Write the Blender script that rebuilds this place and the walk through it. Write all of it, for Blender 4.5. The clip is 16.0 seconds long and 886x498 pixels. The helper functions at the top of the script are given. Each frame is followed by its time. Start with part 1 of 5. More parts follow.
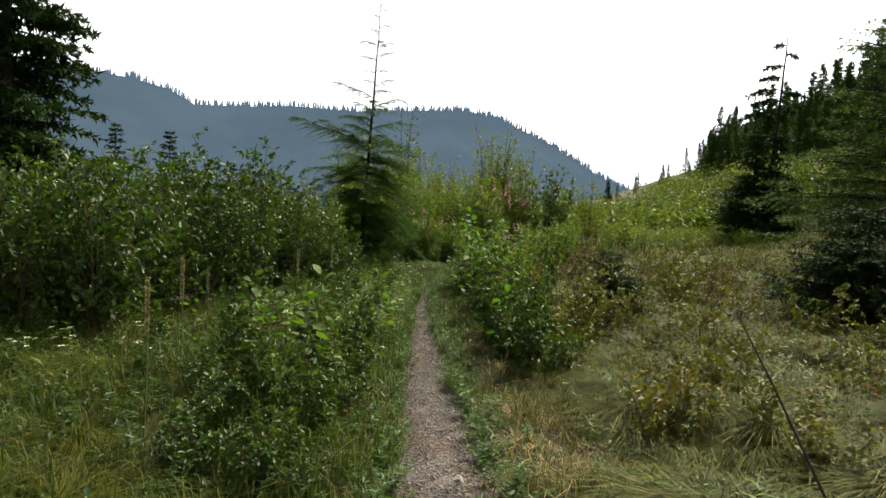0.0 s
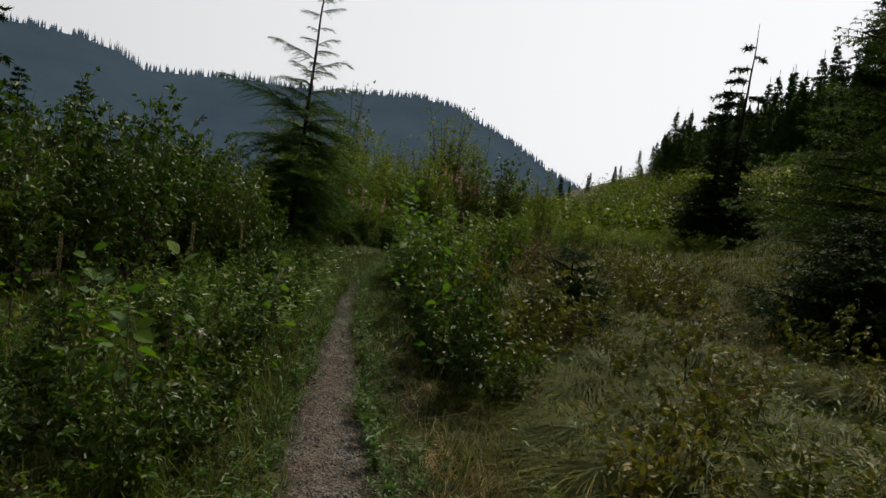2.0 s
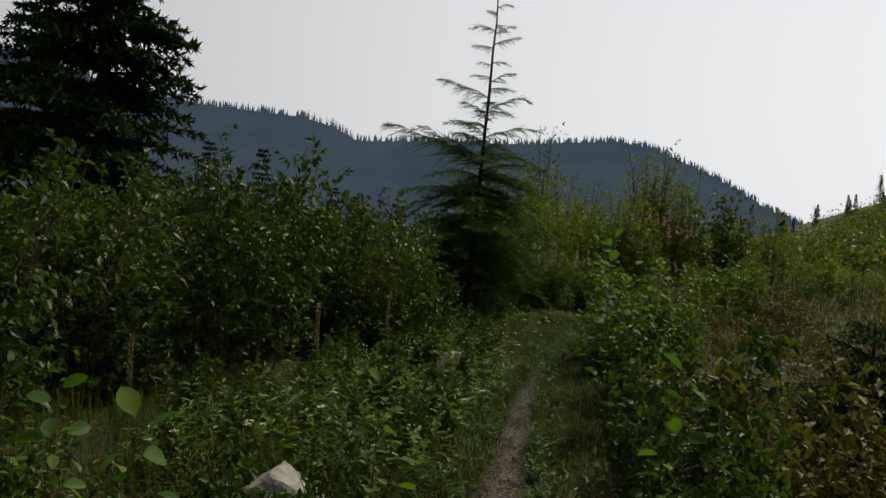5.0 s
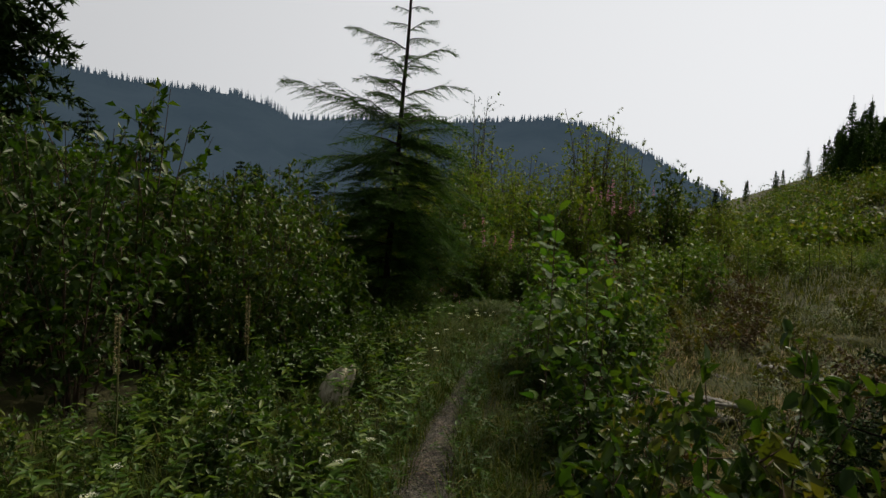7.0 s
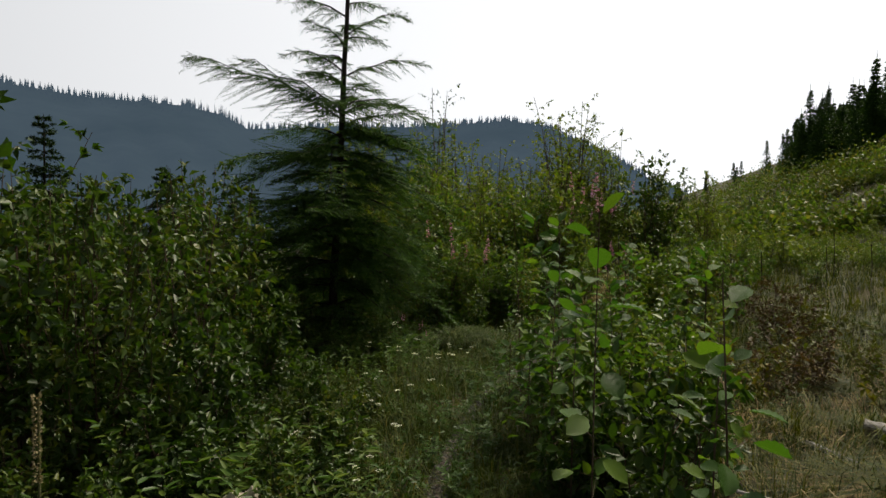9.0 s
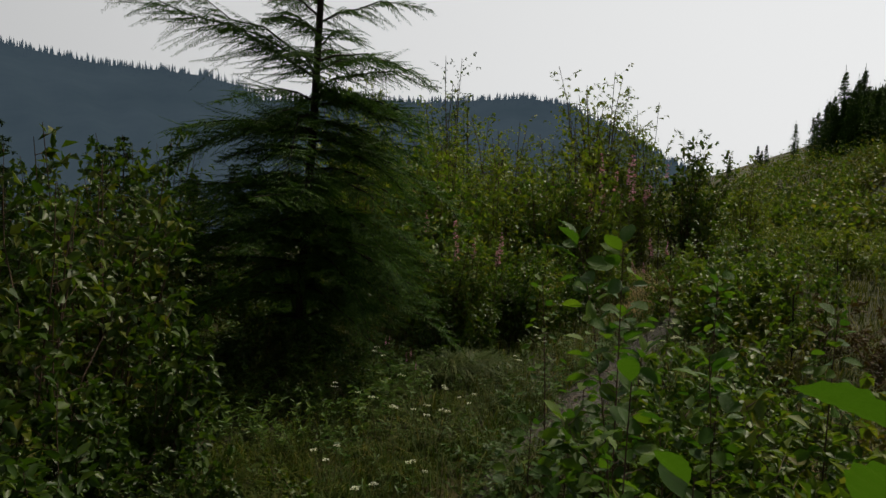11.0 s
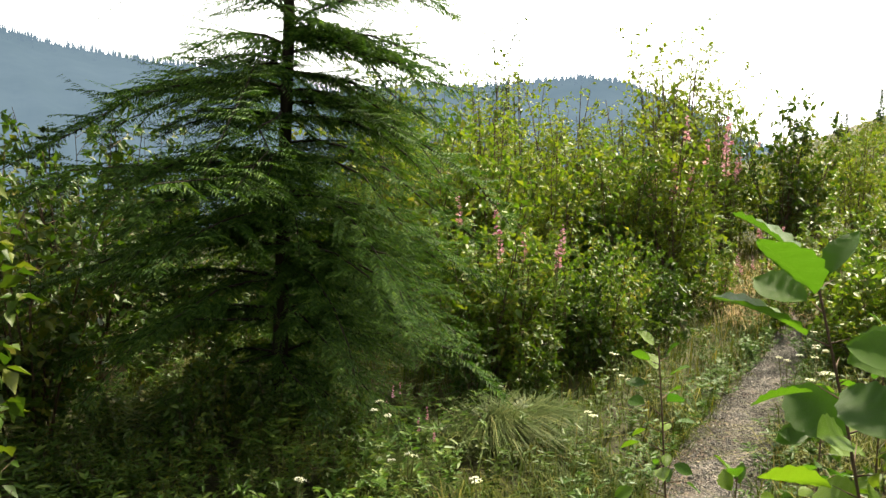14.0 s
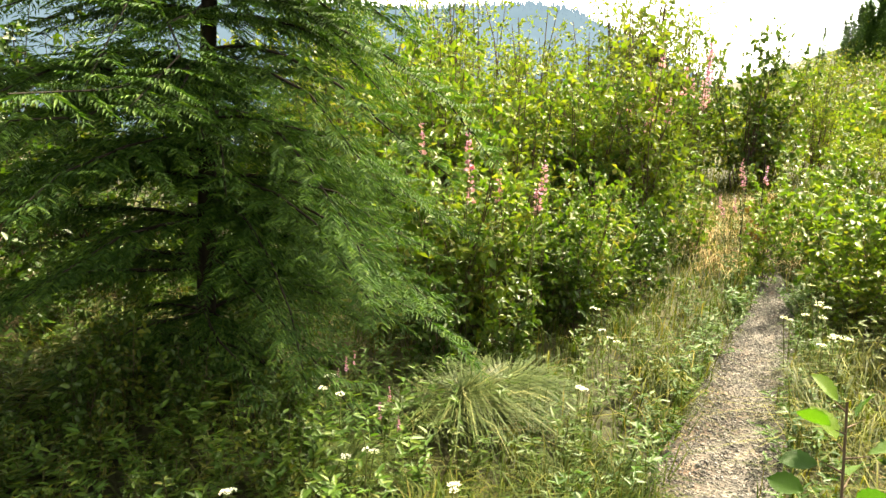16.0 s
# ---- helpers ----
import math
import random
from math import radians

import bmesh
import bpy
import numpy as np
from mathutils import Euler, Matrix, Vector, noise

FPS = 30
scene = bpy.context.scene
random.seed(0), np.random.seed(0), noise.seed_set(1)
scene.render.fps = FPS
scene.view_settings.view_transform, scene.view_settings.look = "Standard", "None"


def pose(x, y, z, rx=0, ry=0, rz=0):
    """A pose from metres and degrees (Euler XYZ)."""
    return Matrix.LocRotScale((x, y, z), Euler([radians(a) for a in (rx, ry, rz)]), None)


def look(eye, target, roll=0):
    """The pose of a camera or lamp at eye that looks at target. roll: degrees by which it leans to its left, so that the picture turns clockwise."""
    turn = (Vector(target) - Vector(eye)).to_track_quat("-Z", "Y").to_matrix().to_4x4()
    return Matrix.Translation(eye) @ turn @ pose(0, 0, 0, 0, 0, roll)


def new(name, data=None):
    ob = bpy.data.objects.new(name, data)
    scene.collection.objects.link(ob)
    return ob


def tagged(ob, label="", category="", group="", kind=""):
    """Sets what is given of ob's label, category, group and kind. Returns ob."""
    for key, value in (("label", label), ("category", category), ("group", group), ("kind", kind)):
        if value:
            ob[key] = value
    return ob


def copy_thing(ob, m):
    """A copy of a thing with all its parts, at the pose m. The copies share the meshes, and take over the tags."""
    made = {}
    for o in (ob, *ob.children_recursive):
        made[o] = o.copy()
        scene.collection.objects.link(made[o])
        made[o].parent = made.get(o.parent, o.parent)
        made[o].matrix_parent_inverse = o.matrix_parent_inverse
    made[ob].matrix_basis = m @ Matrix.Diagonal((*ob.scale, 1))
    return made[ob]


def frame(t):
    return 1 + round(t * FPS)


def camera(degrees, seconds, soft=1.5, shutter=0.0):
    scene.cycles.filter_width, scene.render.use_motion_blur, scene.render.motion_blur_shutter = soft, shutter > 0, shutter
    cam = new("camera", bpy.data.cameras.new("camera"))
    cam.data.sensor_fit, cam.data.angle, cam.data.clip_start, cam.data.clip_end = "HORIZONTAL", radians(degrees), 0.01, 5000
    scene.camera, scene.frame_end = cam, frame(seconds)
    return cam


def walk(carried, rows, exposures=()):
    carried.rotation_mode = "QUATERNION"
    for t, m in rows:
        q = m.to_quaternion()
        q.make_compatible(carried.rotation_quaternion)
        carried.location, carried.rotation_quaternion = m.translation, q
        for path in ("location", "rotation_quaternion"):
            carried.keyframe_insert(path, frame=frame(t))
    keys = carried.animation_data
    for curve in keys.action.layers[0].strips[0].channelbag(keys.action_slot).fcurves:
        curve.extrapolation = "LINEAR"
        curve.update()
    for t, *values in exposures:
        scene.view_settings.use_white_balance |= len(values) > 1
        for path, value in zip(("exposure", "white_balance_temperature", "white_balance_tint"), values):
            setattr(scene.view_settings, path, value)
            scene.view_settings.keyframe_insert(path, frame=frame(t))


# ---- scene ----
cam = camera(65.4, 16.0)
PATH = [
    (0, (0.827, -0.127, 1.429), (0.849, 1.871, 1.343), 2.7),
    (0.3, (0.827, 0.111, 1.421), (1.047, 2.094, 1.559), 4.8),
    (0.5, (0.831, 0.277, 1.415), (1.032, 2.264, 1.511), 4.0),
    (1, (0.860, 0.708, 1.396), (0.735, 2.704, 1.382), 1.4),
    (1.5, (0.963, 1.044, 1.378), (0.695, 3.026, 1.387), 3.6),
    (2, (1.040, 1.392, 1.355), (1.211, 3.382, 1.248), 6.6),
    (2.5, (1.019, 1.809, 1.389), (1.084, 3.808, 1.380), 7.1),
    (3, (1.094, 2.182, 1.420), (1.033, 4.181, 1.429), 7.9),
    (3.5, (1.123, 2.459, 1.429), (0.910, 4.448, 1.405), 4.6),
    (4, (1.033, 2.813, 1.457), (0.610, 4.767, 1.474), 4.9),
    (4.5, (1.059, 3.107, 1.478), (0.426, 5.004, 1.500), 7.0),
    (4.7, (1.109, 3.252, 1.484), (0.620, 5.192, 1.460), 4.8),
    (6.8, (1.197, 5.120, 1.506), (0.928, 7.102, 1.513), 1.7),
    (7, (1.162, 5.287, 1.504), (0.924, 7.271, 1.438), 2.8),
    (7.5, (1.066, 5.730, 1.530), (0.984, 7.728, 1.502), 4.8),
    (8, (1.069, 6.295, 1.528), (0.827, 8.280, 1.532), 0.8),
    (8.5, (0.996, 6.813, 1.528), (0.790, 8.797, 1.388), -0.2),
    (8.7, (0.979, 7.003, 1.542), (0.844, 8.998, 1.482), 0.1),
    (10.8, (0.929, 8.938, 1.730), (0.739, 10.929, 1.686), 2.7),
    (11, (0.960, 9.110, 1.747), (0.789, 11.099, 1.626), 1.9),
    (11.5, (0.919, 9.570, 1.753), (0.993, 11.559, 1.554), 6.0),
    (12, (0.876, 9.941, 1.752), (0.782, 11.930, 1.568), 2.3),
    (12.5, (0.917, 10.302, 1.770), (0.667, 12.270, 1.520), -0.2),
    (13, (0.948, 10.577, 1.791), (0.895, 12.538, 1.401), -0.0),
    (13.3, (0.920, 10.708, 1.786), (0.931, 12.686, 1.493), -1.6),
    (13.5, (0.894, 10.800, 1.768), (0.857, 12.786, 1.534), -0.3),
    (14, (0.952, 11.022, 1.741), (0.610, 12.986, 1.576), 0.0),
    (14.5, (0.942, 11.184, 1.739), (0.556, 13.131, 1.495), 1.3),
    (15, (0.787, 11.456, 1.738), (0.575, 13.423, 1.447), 4.4),
    (15.5, (0.714, 11.577, 1.719), (0.494, 13.539, 1.399), 4.9),
    (16, (0.718, 11.745, 1.737), (0.546, 13.703, 1.367), 1.6),
]
EXPOSURES = [(0.0, 0.9, 6500, 10), (0.2, 0.0, 6500, 10), (0.4, -0.95, 6500, 10), (0.6, -0.95, 6500, 10), (1.0, -0.7, 6500, 10), (1.5, -0.72, 6500, 10), (2.0, -0.42, 6500, 10), (2.5, -0.6, 6500, 10), (3.0, -0.58, 6500, 10), (3.5, -0.72, 6500, 10), (4.0, -0.48, 6500, 10), (4.5, -0.55, 6500, 10), (7.0, -0.55, 6500, 10), (8.0, -0.55, 6500, 10), (8.5, -0.1, 6500, 10), (11.0, -0.62, 6600, 9), (11.5, 0.7, 6700, 9), (12.0, 0.1, 6700, 9), (12.5, 1.05, 6800, 8), (13.0, 2.5, 7300, 13), (13.5, 2.4, 7300, 13), (14.0, 1.8, 6950, 8), (15.0, 2.25, 7350, 8), (16.0, 2.66, 7500, 6)]
walk(cam, [(t, look(*row)) for t, *row in PATH], EXPOSURES)

# ---- world, sun ----
SUN_AZ, SUN_EL = radians(40.0), radians(54.0)     # azimuth from ahead (+y) to the right
world = bpy.data.worlds.new("world")
scene.world = world
world.use_nodes = True
wn, wl = world.node_tree.nodes, world.node_tree.links
wn.clear()
sky = wn.new("ShaderNodeTexSky")
sky.sky_type, sky.sun_disc = "NISHITA", False
sky.sun_elevation, sky.sun_rotation = SUN_EL, SUN_AZ
sky.dust_density, sky.air_density, sky.ozone_density = 6.0, 1.0, 1.0
pale = wn.new("ShaderNodeHueSaturation")
pale.inputs["Saturation"].default_value = 0.12
veil = wn.new("ShaderNodeMix")
veil.data_type = "RGBA"
veil.inputs["Factor"].default_value = 0.9
# smoke haze, brightest low down and thinner overhead
wtc, wsep, wmap = wn.new("ShaderNodeTexCoord"), wn.new("ShaderNodeSeparateXYZ"), wn.new("ShaderNodeMapRange")
wmap.interpolation_type = "SMOOTHSTEP"
wmap.inputs["From Min"].default_value, wmap.inputs["From Max"].default_value = 0.32, 0.95
haze = wn.new("ShaderNodeMix")
haze.data_type = "RGBA"
haze.inputs["A"].default_value, haze.inputs["B"].default_value = (11.0, 11.15, 11.4, 1), (1.3, 1.33, 1.38, 1)
wl.new(wtc.outputs["Generated"], wsep.inputs[0])
wl.new(wsep.outputs["Z"], wmap.inputs["Value"])
wl.new(wmap.outputs[0], haze.inputs["Factor"])
# smoke scatters forward: brighter towards the sun's side of the sky
toward, glow, lit = wn.new("ShaderNodeVectorMath"), wn.new("ShaderNodeMapRange"), wn.new("ShaderNodeVectorMath")
toward.operation, lit.operation = "DOT_PRODUCT", "SCALE"
toward.inputs[1].default_value = (math.sin(SUN_AZ), math.cos(SUN_AZ), 0)
glow.inputs["From Min"].default_value, glow.inputs["From Max"].default_value = -1.0, 1.0
glow.inputs["To Min"].default_value, glow.inputs["To Max"].default_value = 0.18, 1.22
wl.new(wtc.outputs["Generated"], toward.inputs[0])
wl.new(toward.outputs["Value"], glow.inputs["Value"])
wl.new(haze.outputs["Result"], lit.inputs[0])
wl.new(glow.outputs[0], lit.inputs["Scale"])
wl.new(lit.outputs[0], veil.inputs["B"])
back = wn.new("ShaderNodeBackground")
back.inputs["Strength"].default_value = 0.1
wout = wn.new("ShaderNodeOutputWorld")
wl.new(sky.outputs[0], pale.inputs["Color"])
wl.new(pale.outputs[0], veil.inputs["A"])
wl.new(veil.outputs["Result"], back.inputs["Color"])
wl.new(back.outputs[0], wout.inputs[0])

sun = new("sun", bpy.data.lights.new("sun", "SUN"))
sun.data.energy, sun.data.angle, sun.data.color = 4.2, radians(7), (1.0, 0.9, 0.72)
sun_way = Vector((math.sin(SUN_AZ) * math.cos(SUN_EL), math.cos(SUN_AZ) * math.cos(SUN_EL), math.sin(SUN_EL)))
sun.matrix_world = look((0, 0, 60), Vector((0, 0, 60)) - sun_way)

# ---- materials ----


def mat(name):
    m = bpy.data.materials.new(name)
    m.use_nodes = True
    n = m.node_tree.nodes
    return m, n, m.node_tree.links, n["Principled BSDF"]


def ramp(n, stops):
    r = n.new("ShaderNodeValToRGB")
    while len(r.color_ramp.elements) < len(stops):
        r.color_ramp.elements.new(0.5)
    for e, (p, c) in zip(r.color_ramp.elements, stops):
        e.position, e.color = p, (*c, 1)
    return r


def noise_tex(n, l, scale, detail=4.0, rough=0.6, where="Object"):
    tc = n.new("ShaderNodeTexCoord")
    t = n.new("ShaderNodeTexNoise")
    t.inputs["Scale"].default_value, t.inputs["Detail"].default_value = scale, detail
    t.inputs["Roughness"].default_value = rough
    l.new(tc.outputs[where], t.inputs["Vector"])
    return t


def bump(n, l, height, b, strength=0.5, distance=0.01):
    k = n.new("ShaderNodeBump")
    k.inputs["Strength"].default_value, k.inputs["Distance"].default_value = strength, distance
    l.new(height, k.inputs["Height"])
    l.new(k.outputs[0], b.inputs["Normal"])


def leaf_mat(name, stops, glow=0.35, rough=0.45, spread=0.35, veins=0.0, gloss=0.3):
    """Leaf: colours vary from leaf to leaf and from plant to plant; light passes through."""
    m, n, l, b = mat(name)
    geo, info = n.new("ShaderNodeNewGeometry"), n.new("ShaderNodeObjectInfo")
    mix = n.new("ShaderNodeMath")
    mix.operation = "MULTIPLY_ADD"
    mix.inputs[1].default_value = spread
    low = n.new("ShaderNodeMath")
    low.operation = "MULTIPLY"
    low.inputs[1].default_value = 1 - spread
    l.new(info.outputs["Random"], mix.inputs[0])
    l.new(geo.outputs["Random Per Island"], low.inputs[0])
    l.new(low.outputs[0], mix.inputs[2])
    r = ramp(n, stops)
    l.new(mix.outputs[0], r.inputs[0])
    t = noise_tex(n, l, 60, 2)
    var = n.new("ShaderNodeHueSaturation")
    vr = n.new("ShaderNodeMapRange")
    vr.inputs["To Min"].default_value, vr.inputs["To Max"].default_value = 0.7, 1.3
    l.new(t.outputs[0], vr.inputs[0])
    l.new(vr.outputs[0], var.inputs["Value"])
    l.new(r.outputs[0], var.inputs["Color"])
    l.new(var.outputs[0], b.inputs["Base Color"])
    b.inputs["Roughness"].default_value = rough
    b.inputs["Specular IOR Level"].default_value = gloss
    if veins:
        w = n.new("ShaderNodeTexWave")
        w.wave_type, w.bands_direction = "BANDS", "Y"
        w.inputs["Scale"].default_value = veins
        w.inputs["Distortion"].default_value = 0.6
        tc = n.new("ShaderNodeTexCoord")
        l.new(tc.outputs["Object"], w.inputs["Vector"])
        bump(n, l, w.outputs["Fac"], b, 0.35, 0.002)
    tr = n.new("ShaderNodeBsdfTranslucent")
    warm = n.new("ShaderNodeMix")
    warm.data_type, warm.blend_type = "RGBA", "MULTIPLY"
    warm.inputs["Factor"].default_value = 1.0
    warm.inputs["B"].default_value = (1.3, 1.45, 0.6, 1)
    l.new(var.outputs[0], warm.inputs["A"])
    l.new(warm.outputs["Result"], tr.inputs["Color"])
    add = n.new("ShaderNodeMixShader")
    add.inputs[0].default_value = glow
    l.new(b.outputs[0], add.inputs[1])
    l.new(tr.outputs[0], add.inputs[2])
    l.new(add.outputs[0], n["Material Output"].inputs[0])
    return m


def wood_mat(name, a, c, scale=30, rough=0.85, stretch=8):
    m, n, l, b = mat(name)
    tc, mp = n.new("ShaderNodeTexCoord"), n.new("ShaderNodeMapping")
    mp.inputs["Scale"].default_value = (stretch, stretch, 1)
    t = n.new("ShaderNodeTexNoise")
    t.inputs["Scale"].default_value, t.inputs["Detail"].default_value = scale / stretch, 6
    l.new(tc.outputs["Object"], mp.inputs["Vector"])
    l.new(mp.outputs[0], t.inputs["Vector"])
    r = ramp(n, [(0.3, a), (0.7, c)])
    l.new(t.outputs[0], r.inputs[0])
    l.new(r.outputs[0], b.inputs["Base Color"])
    b.inputs["Roughness"].default_value, b.inputs["Specular IOR Level"].default_value = rough, 0.15
    bump(n, l, t.outputs[0], b, 0.7, 0.01)
    return m


ALDER = leaf_mat("alder_leaf", [(0.0, (0.02, 0.047, 0.006)), (0.45, (0.038, 0.078, 0.008)), (0.75, (0.07, 0.112, 0.011)), (0.93, (0.12, 0.135, 0.016)), (1.0, (0.16, 0.125, 0.02))], 0.34, 0.45, gloss=0.33)
ALDER_PALE = leaf_mat("alder_leaf_pale", [(0.0, (0.055, 0.1, 0.011)), (0.4, (0.11, 0.16, 0.016)), (0.85, (0.19, 0.21, 0.025)), (1.0, (0.25, 0.2, 0.035))], 0.4, 0.5, gloss=0.28)
ALDER_MID = leaf_mat("alder_leaf_mid", [(0.0, (0.035, 0.08, 0.01)), (0.5, (0.075, 0.135, 0.014)), (0.85, (0.15, 0.195, 0.022)), (1.0, (0.22, 0.17, 0.04))], 0.4, 0.46, gloss=0.33)
SCRUB = leaf_mat("far_scrub_leaf", [(0.0, (0.045, 0.075, 0.016)), (0.5, (0.085, 0.115, 0.025)), (0.85, (0.14, 0.13, 0.03)), (1.0, (0.2, 0.15, 0.05))], 0.3, 0.7, gloss=0.1)
SEEDLING = leaf_mat("seedling_leaf", [(0.0, (0.028, 0.08, 0.012)), (0.6, (0.065, 0.14, 0.014)), (1.0, (0.14, 0.22, 0.02))], 0.4, 0.45, 0.8, 90, 0.25)
HERB = leaf_mat("herb_leaf", [(0.0, (0.04, 0.08, 0.012)), (0.6, (0.07, 0.115, 0.016)), (1.0, (0.15, 0.145, 0.03))], 0.32, 0.5)
NEEDLE = leaf_mat("hemlock_needle", [(0.0, (0.019, 0.05, 0.011)), (0.6, (0.04, 0.09, 0.016)), (1.0, (0.1, 0.165, 0.026))], 0.26, 0.6, 0.1, gloss=0.15)
FIR_NEEDLE = leaf_mat("fir_needle", [(0.0, (0.014, 0.034, 0.01)), (0.6, (0.03, 0.06, 0.016)), (1.0, (0.06, 0.1, 0.024))], 0.1, 0.65, 0.2, gloss=0.12)
GRASS = leaf_mat("grass_blade", [(0.0, (0.024, 0.05, 0.007)), (0.5, (0.05, 0.075, 0.01)), (0.85, (0.085, 0.092, 0.015)), (1.0, (0.22, 0.17, 0.05))], 0.28, 0.6, 0.15, gloss=0.12)
TUSSOCK = leaf_mat("tussock_blade", [(0.0, (0.016, 0.034, 0.003)), (0.5, (0.056, 0.07, 0.004)), (0.82, (0.125, 0.124, 0.009)), (1.0, (0.27, 0.23, 0.05))], 0.25, 0.55, 0.2, gloss=0.15)
SEDGE = leaf_mat("sedge_blade", [(0.0, (0.025, 0.048, 0.01)), (0.5, (0.06, 0.09, 0.02)), (0.85, (0.08, 0.1, 0.026)), (1.0, (0.24, 0.23, 0.09))], 0.22, 0.5, 0.2, gloss=0.25)
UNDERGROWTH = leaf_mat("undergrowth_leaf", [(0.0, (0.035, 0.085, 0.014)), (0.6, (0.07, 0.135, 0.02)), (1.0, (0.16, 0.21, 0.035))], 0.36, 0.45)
STRAW = leaf_mat("straw_blade", [(0.0, (0.12, 0.075, 0.03)), (0.5, (0.24, 0.17, 0.075)), (1.0, (0.42, 0.33, 0.17))], 0.15, 0.7, 0.1, gloss=0.15)
RUST = leaf_mat("rust_leaf", [(0.0, (0.07, 0.04, 0.01)), (0.6, (0.15, 0.08, 0.018)), (1.0, (0.22, 0.16, 0.035))], 0.35, 0.55)
RUSSET = leaf_mat("russet_leaf", [(0.0, (0.05, 0.028, 0.01)), (0.5, (0.075, 0.046, 0.013)), (0.8, (0.07, 0.066, 0.014)), (1.0, (0.17, 0.08, 0.025))], 0.25, 0.6)
OLIVE = leaf_mat("olive_leaf", [(0.0, (0.06, 0.08, 0.01)), (0.6, (0.11, 0.115, 0.015)), (1.0, (0.2, 0.14, 0.02))], 0.3, 0.55)
WHITE_PETAL = leaf_mat("white_petal", [(0.0, (0.62, 0.62, 0.52)), (1.0, (0.8, 0.8, 0.74))], 0.3, 0.7)
PINK_PETAL = leaf_mat("pink_petal", [(0.0, (0.45, 0.16, 0.36)), (1.0, (0.58, 0.32, 0.52))], 0.35, 0.6)
BROAD_NEEDLE = leaf_mat("broad_fir_needle", [(0.0, (0.028, 0.06, 0.014)), (0.6, (0.055, 0.1, 0.02)), (1.0, (0.12, 0.165, 0.032))], 0.32, 0.6, 0.1, gloss=0.15)
SEED_HEAD = leaf_mat("seed_head", [(0.0, (0.16, 0.12, 0.06)), (1.0, (0.32, 0.27, 0.15))], 0.1, 0.9)
BARK = wood_mat("brown_bark", (0.012, 0.01, 0.008), (0.036, 0.028, 0.022))
TWIG = wood_mat("alder_twig", (0.05, 0.032, 0.022), (0.12, 0.085, 0.06))
GREENSTEM = wood_mat("green_stem", (0.07, 0.09, 0.03), (0.15, 0.14, 0.06))
DEADWOOD = wood_mat("silvered_deadwood", (0.07, 0.064, 0.058), (0.5, 0.48, 0.45), 130, 0.85, 14)
DARKWOOD = wood_mat("dark_dead_stem", (0.015, 0.012, 0.01), (0.05, 0.04, 0.032))
CHAR = wood_mat("charred_wood", (0.008, 0.008, 0.008), (0.03, 0.028, 0.026))

# soil under the plants
SOIL, n, l, b = mat("forest_soil")
t1, t2 = noise_tex(n, l, 0.6, 6), noise_tex(n, l, 14, 8, 0.7)
r1 = ramp(n, [(0.35, (0.03, 0.034, 0.009)), (0.55, (0.065, 0.066, 0.016)), (0.78, (0.15, 0.11, 0.045))])
r2 = ramp(n, [(0.3, (0.35, 0.32, 0.28)), (0.7, (1.1, 1.05, 0.95))])
mx = n.new("ShaderNodeMix")
mx.data_type, mx.blend_type = "RGBA", "MULTIPLY"
mx.inputs["Factor"].default_value = 1.0
l.new(t1.outputs[0], r1.inputs[0]), l.new(t2.outputs[0], r2.inputs[0])
l.new(r1.outputs[0], mx.inputs["A"]), l.new(r2.outputs[0], mx.inputs["B"])
l.new(mx.outputs["Result"], b.inputs["Base Color"])
b.inputs["Roughness"].default_value = 0.95
bump(n, l, t2.outputs[0], b, 0.8, 0.04)

# fine gravel bed
GRAVEL, n, l, b = mat("gravel_bed")
vo = n.new("ShaderNodeTexVoronoi")
vo.inputs["Scale"].default_value = 55
tc = n.new("ShaderNodeTexCoord")
l.new(tc.outputs["Object"], vo.inputs["Vector"])
t1 = noise_tex(n, l, 2.2, 5)
r1 = ramp(n, [(0.36, (0.1, 0.062, 0.04)), (0.52, (0.105, 0.088, 0.073)), (0.68, (0.15, 0.14, 0.128))])
l.new(t1.outputs[0], r1.inputs[0])
r2 = ramp(n, [(0.0, (0.25, 0.25, 0.25)), (0.6, (0.9, 0.88, 0.86)), (1.0, (1.9, 1.85, 1.8))])
l.new(vo.outputs["Color"], r2.inputs[0])
mx = n.new("ShaderNodeMix")
mx.data_type, mx.blend_type = "RGBA", "MULTIPLY"
mx.inputs["Factor"].default_value = 1.0
l.new(r1.outputs[0], mx.inputs["A"]), l.new(r2.outputs[0], mx.inputs["B"])
l.new(mx.outputs["Result"], b.inputs["Base Color"])
b.inputs["Roughness"].default_value = 0.9
bump(n, l, vo.outputs["Distance"], b, 0.6, 0.012)


def stone_mat(name, stops, scale):
    m, n, l, b = mat(name)
    geo = n.new("ShaderNodeNewGeometry")
    r = ramp(n, stops)
    l.new(geo.outputs["Random Per Island"], r.inputs[0])
    t = noise_tex(n, l, scale, 6)
    k = ramp(n, [(0.3, (0.6, 0.6, 0.6)), (0.7, (1.2, 1.2, 1.2))])
    l.new(t.outputs[0], k.inputs[0])
    x = n.new("ShaderNodeMix")
    x.data_type, x.blend_type = "RGBA", "MULTIPLY"
    x.inputs["Factor"].default_value = 1.0
    l.new(r.outputs[0], x.inputs["A"]), l.new(k.outputs[0], x.inputs["B"])
    l.new(x.outputs["Result"], b.inputs["Base Color"])
    b.inputs["Roughness"].default_value = 0.9
    bump(n, l, t.outputs[0], b, 0.5, 0.02)
    return m


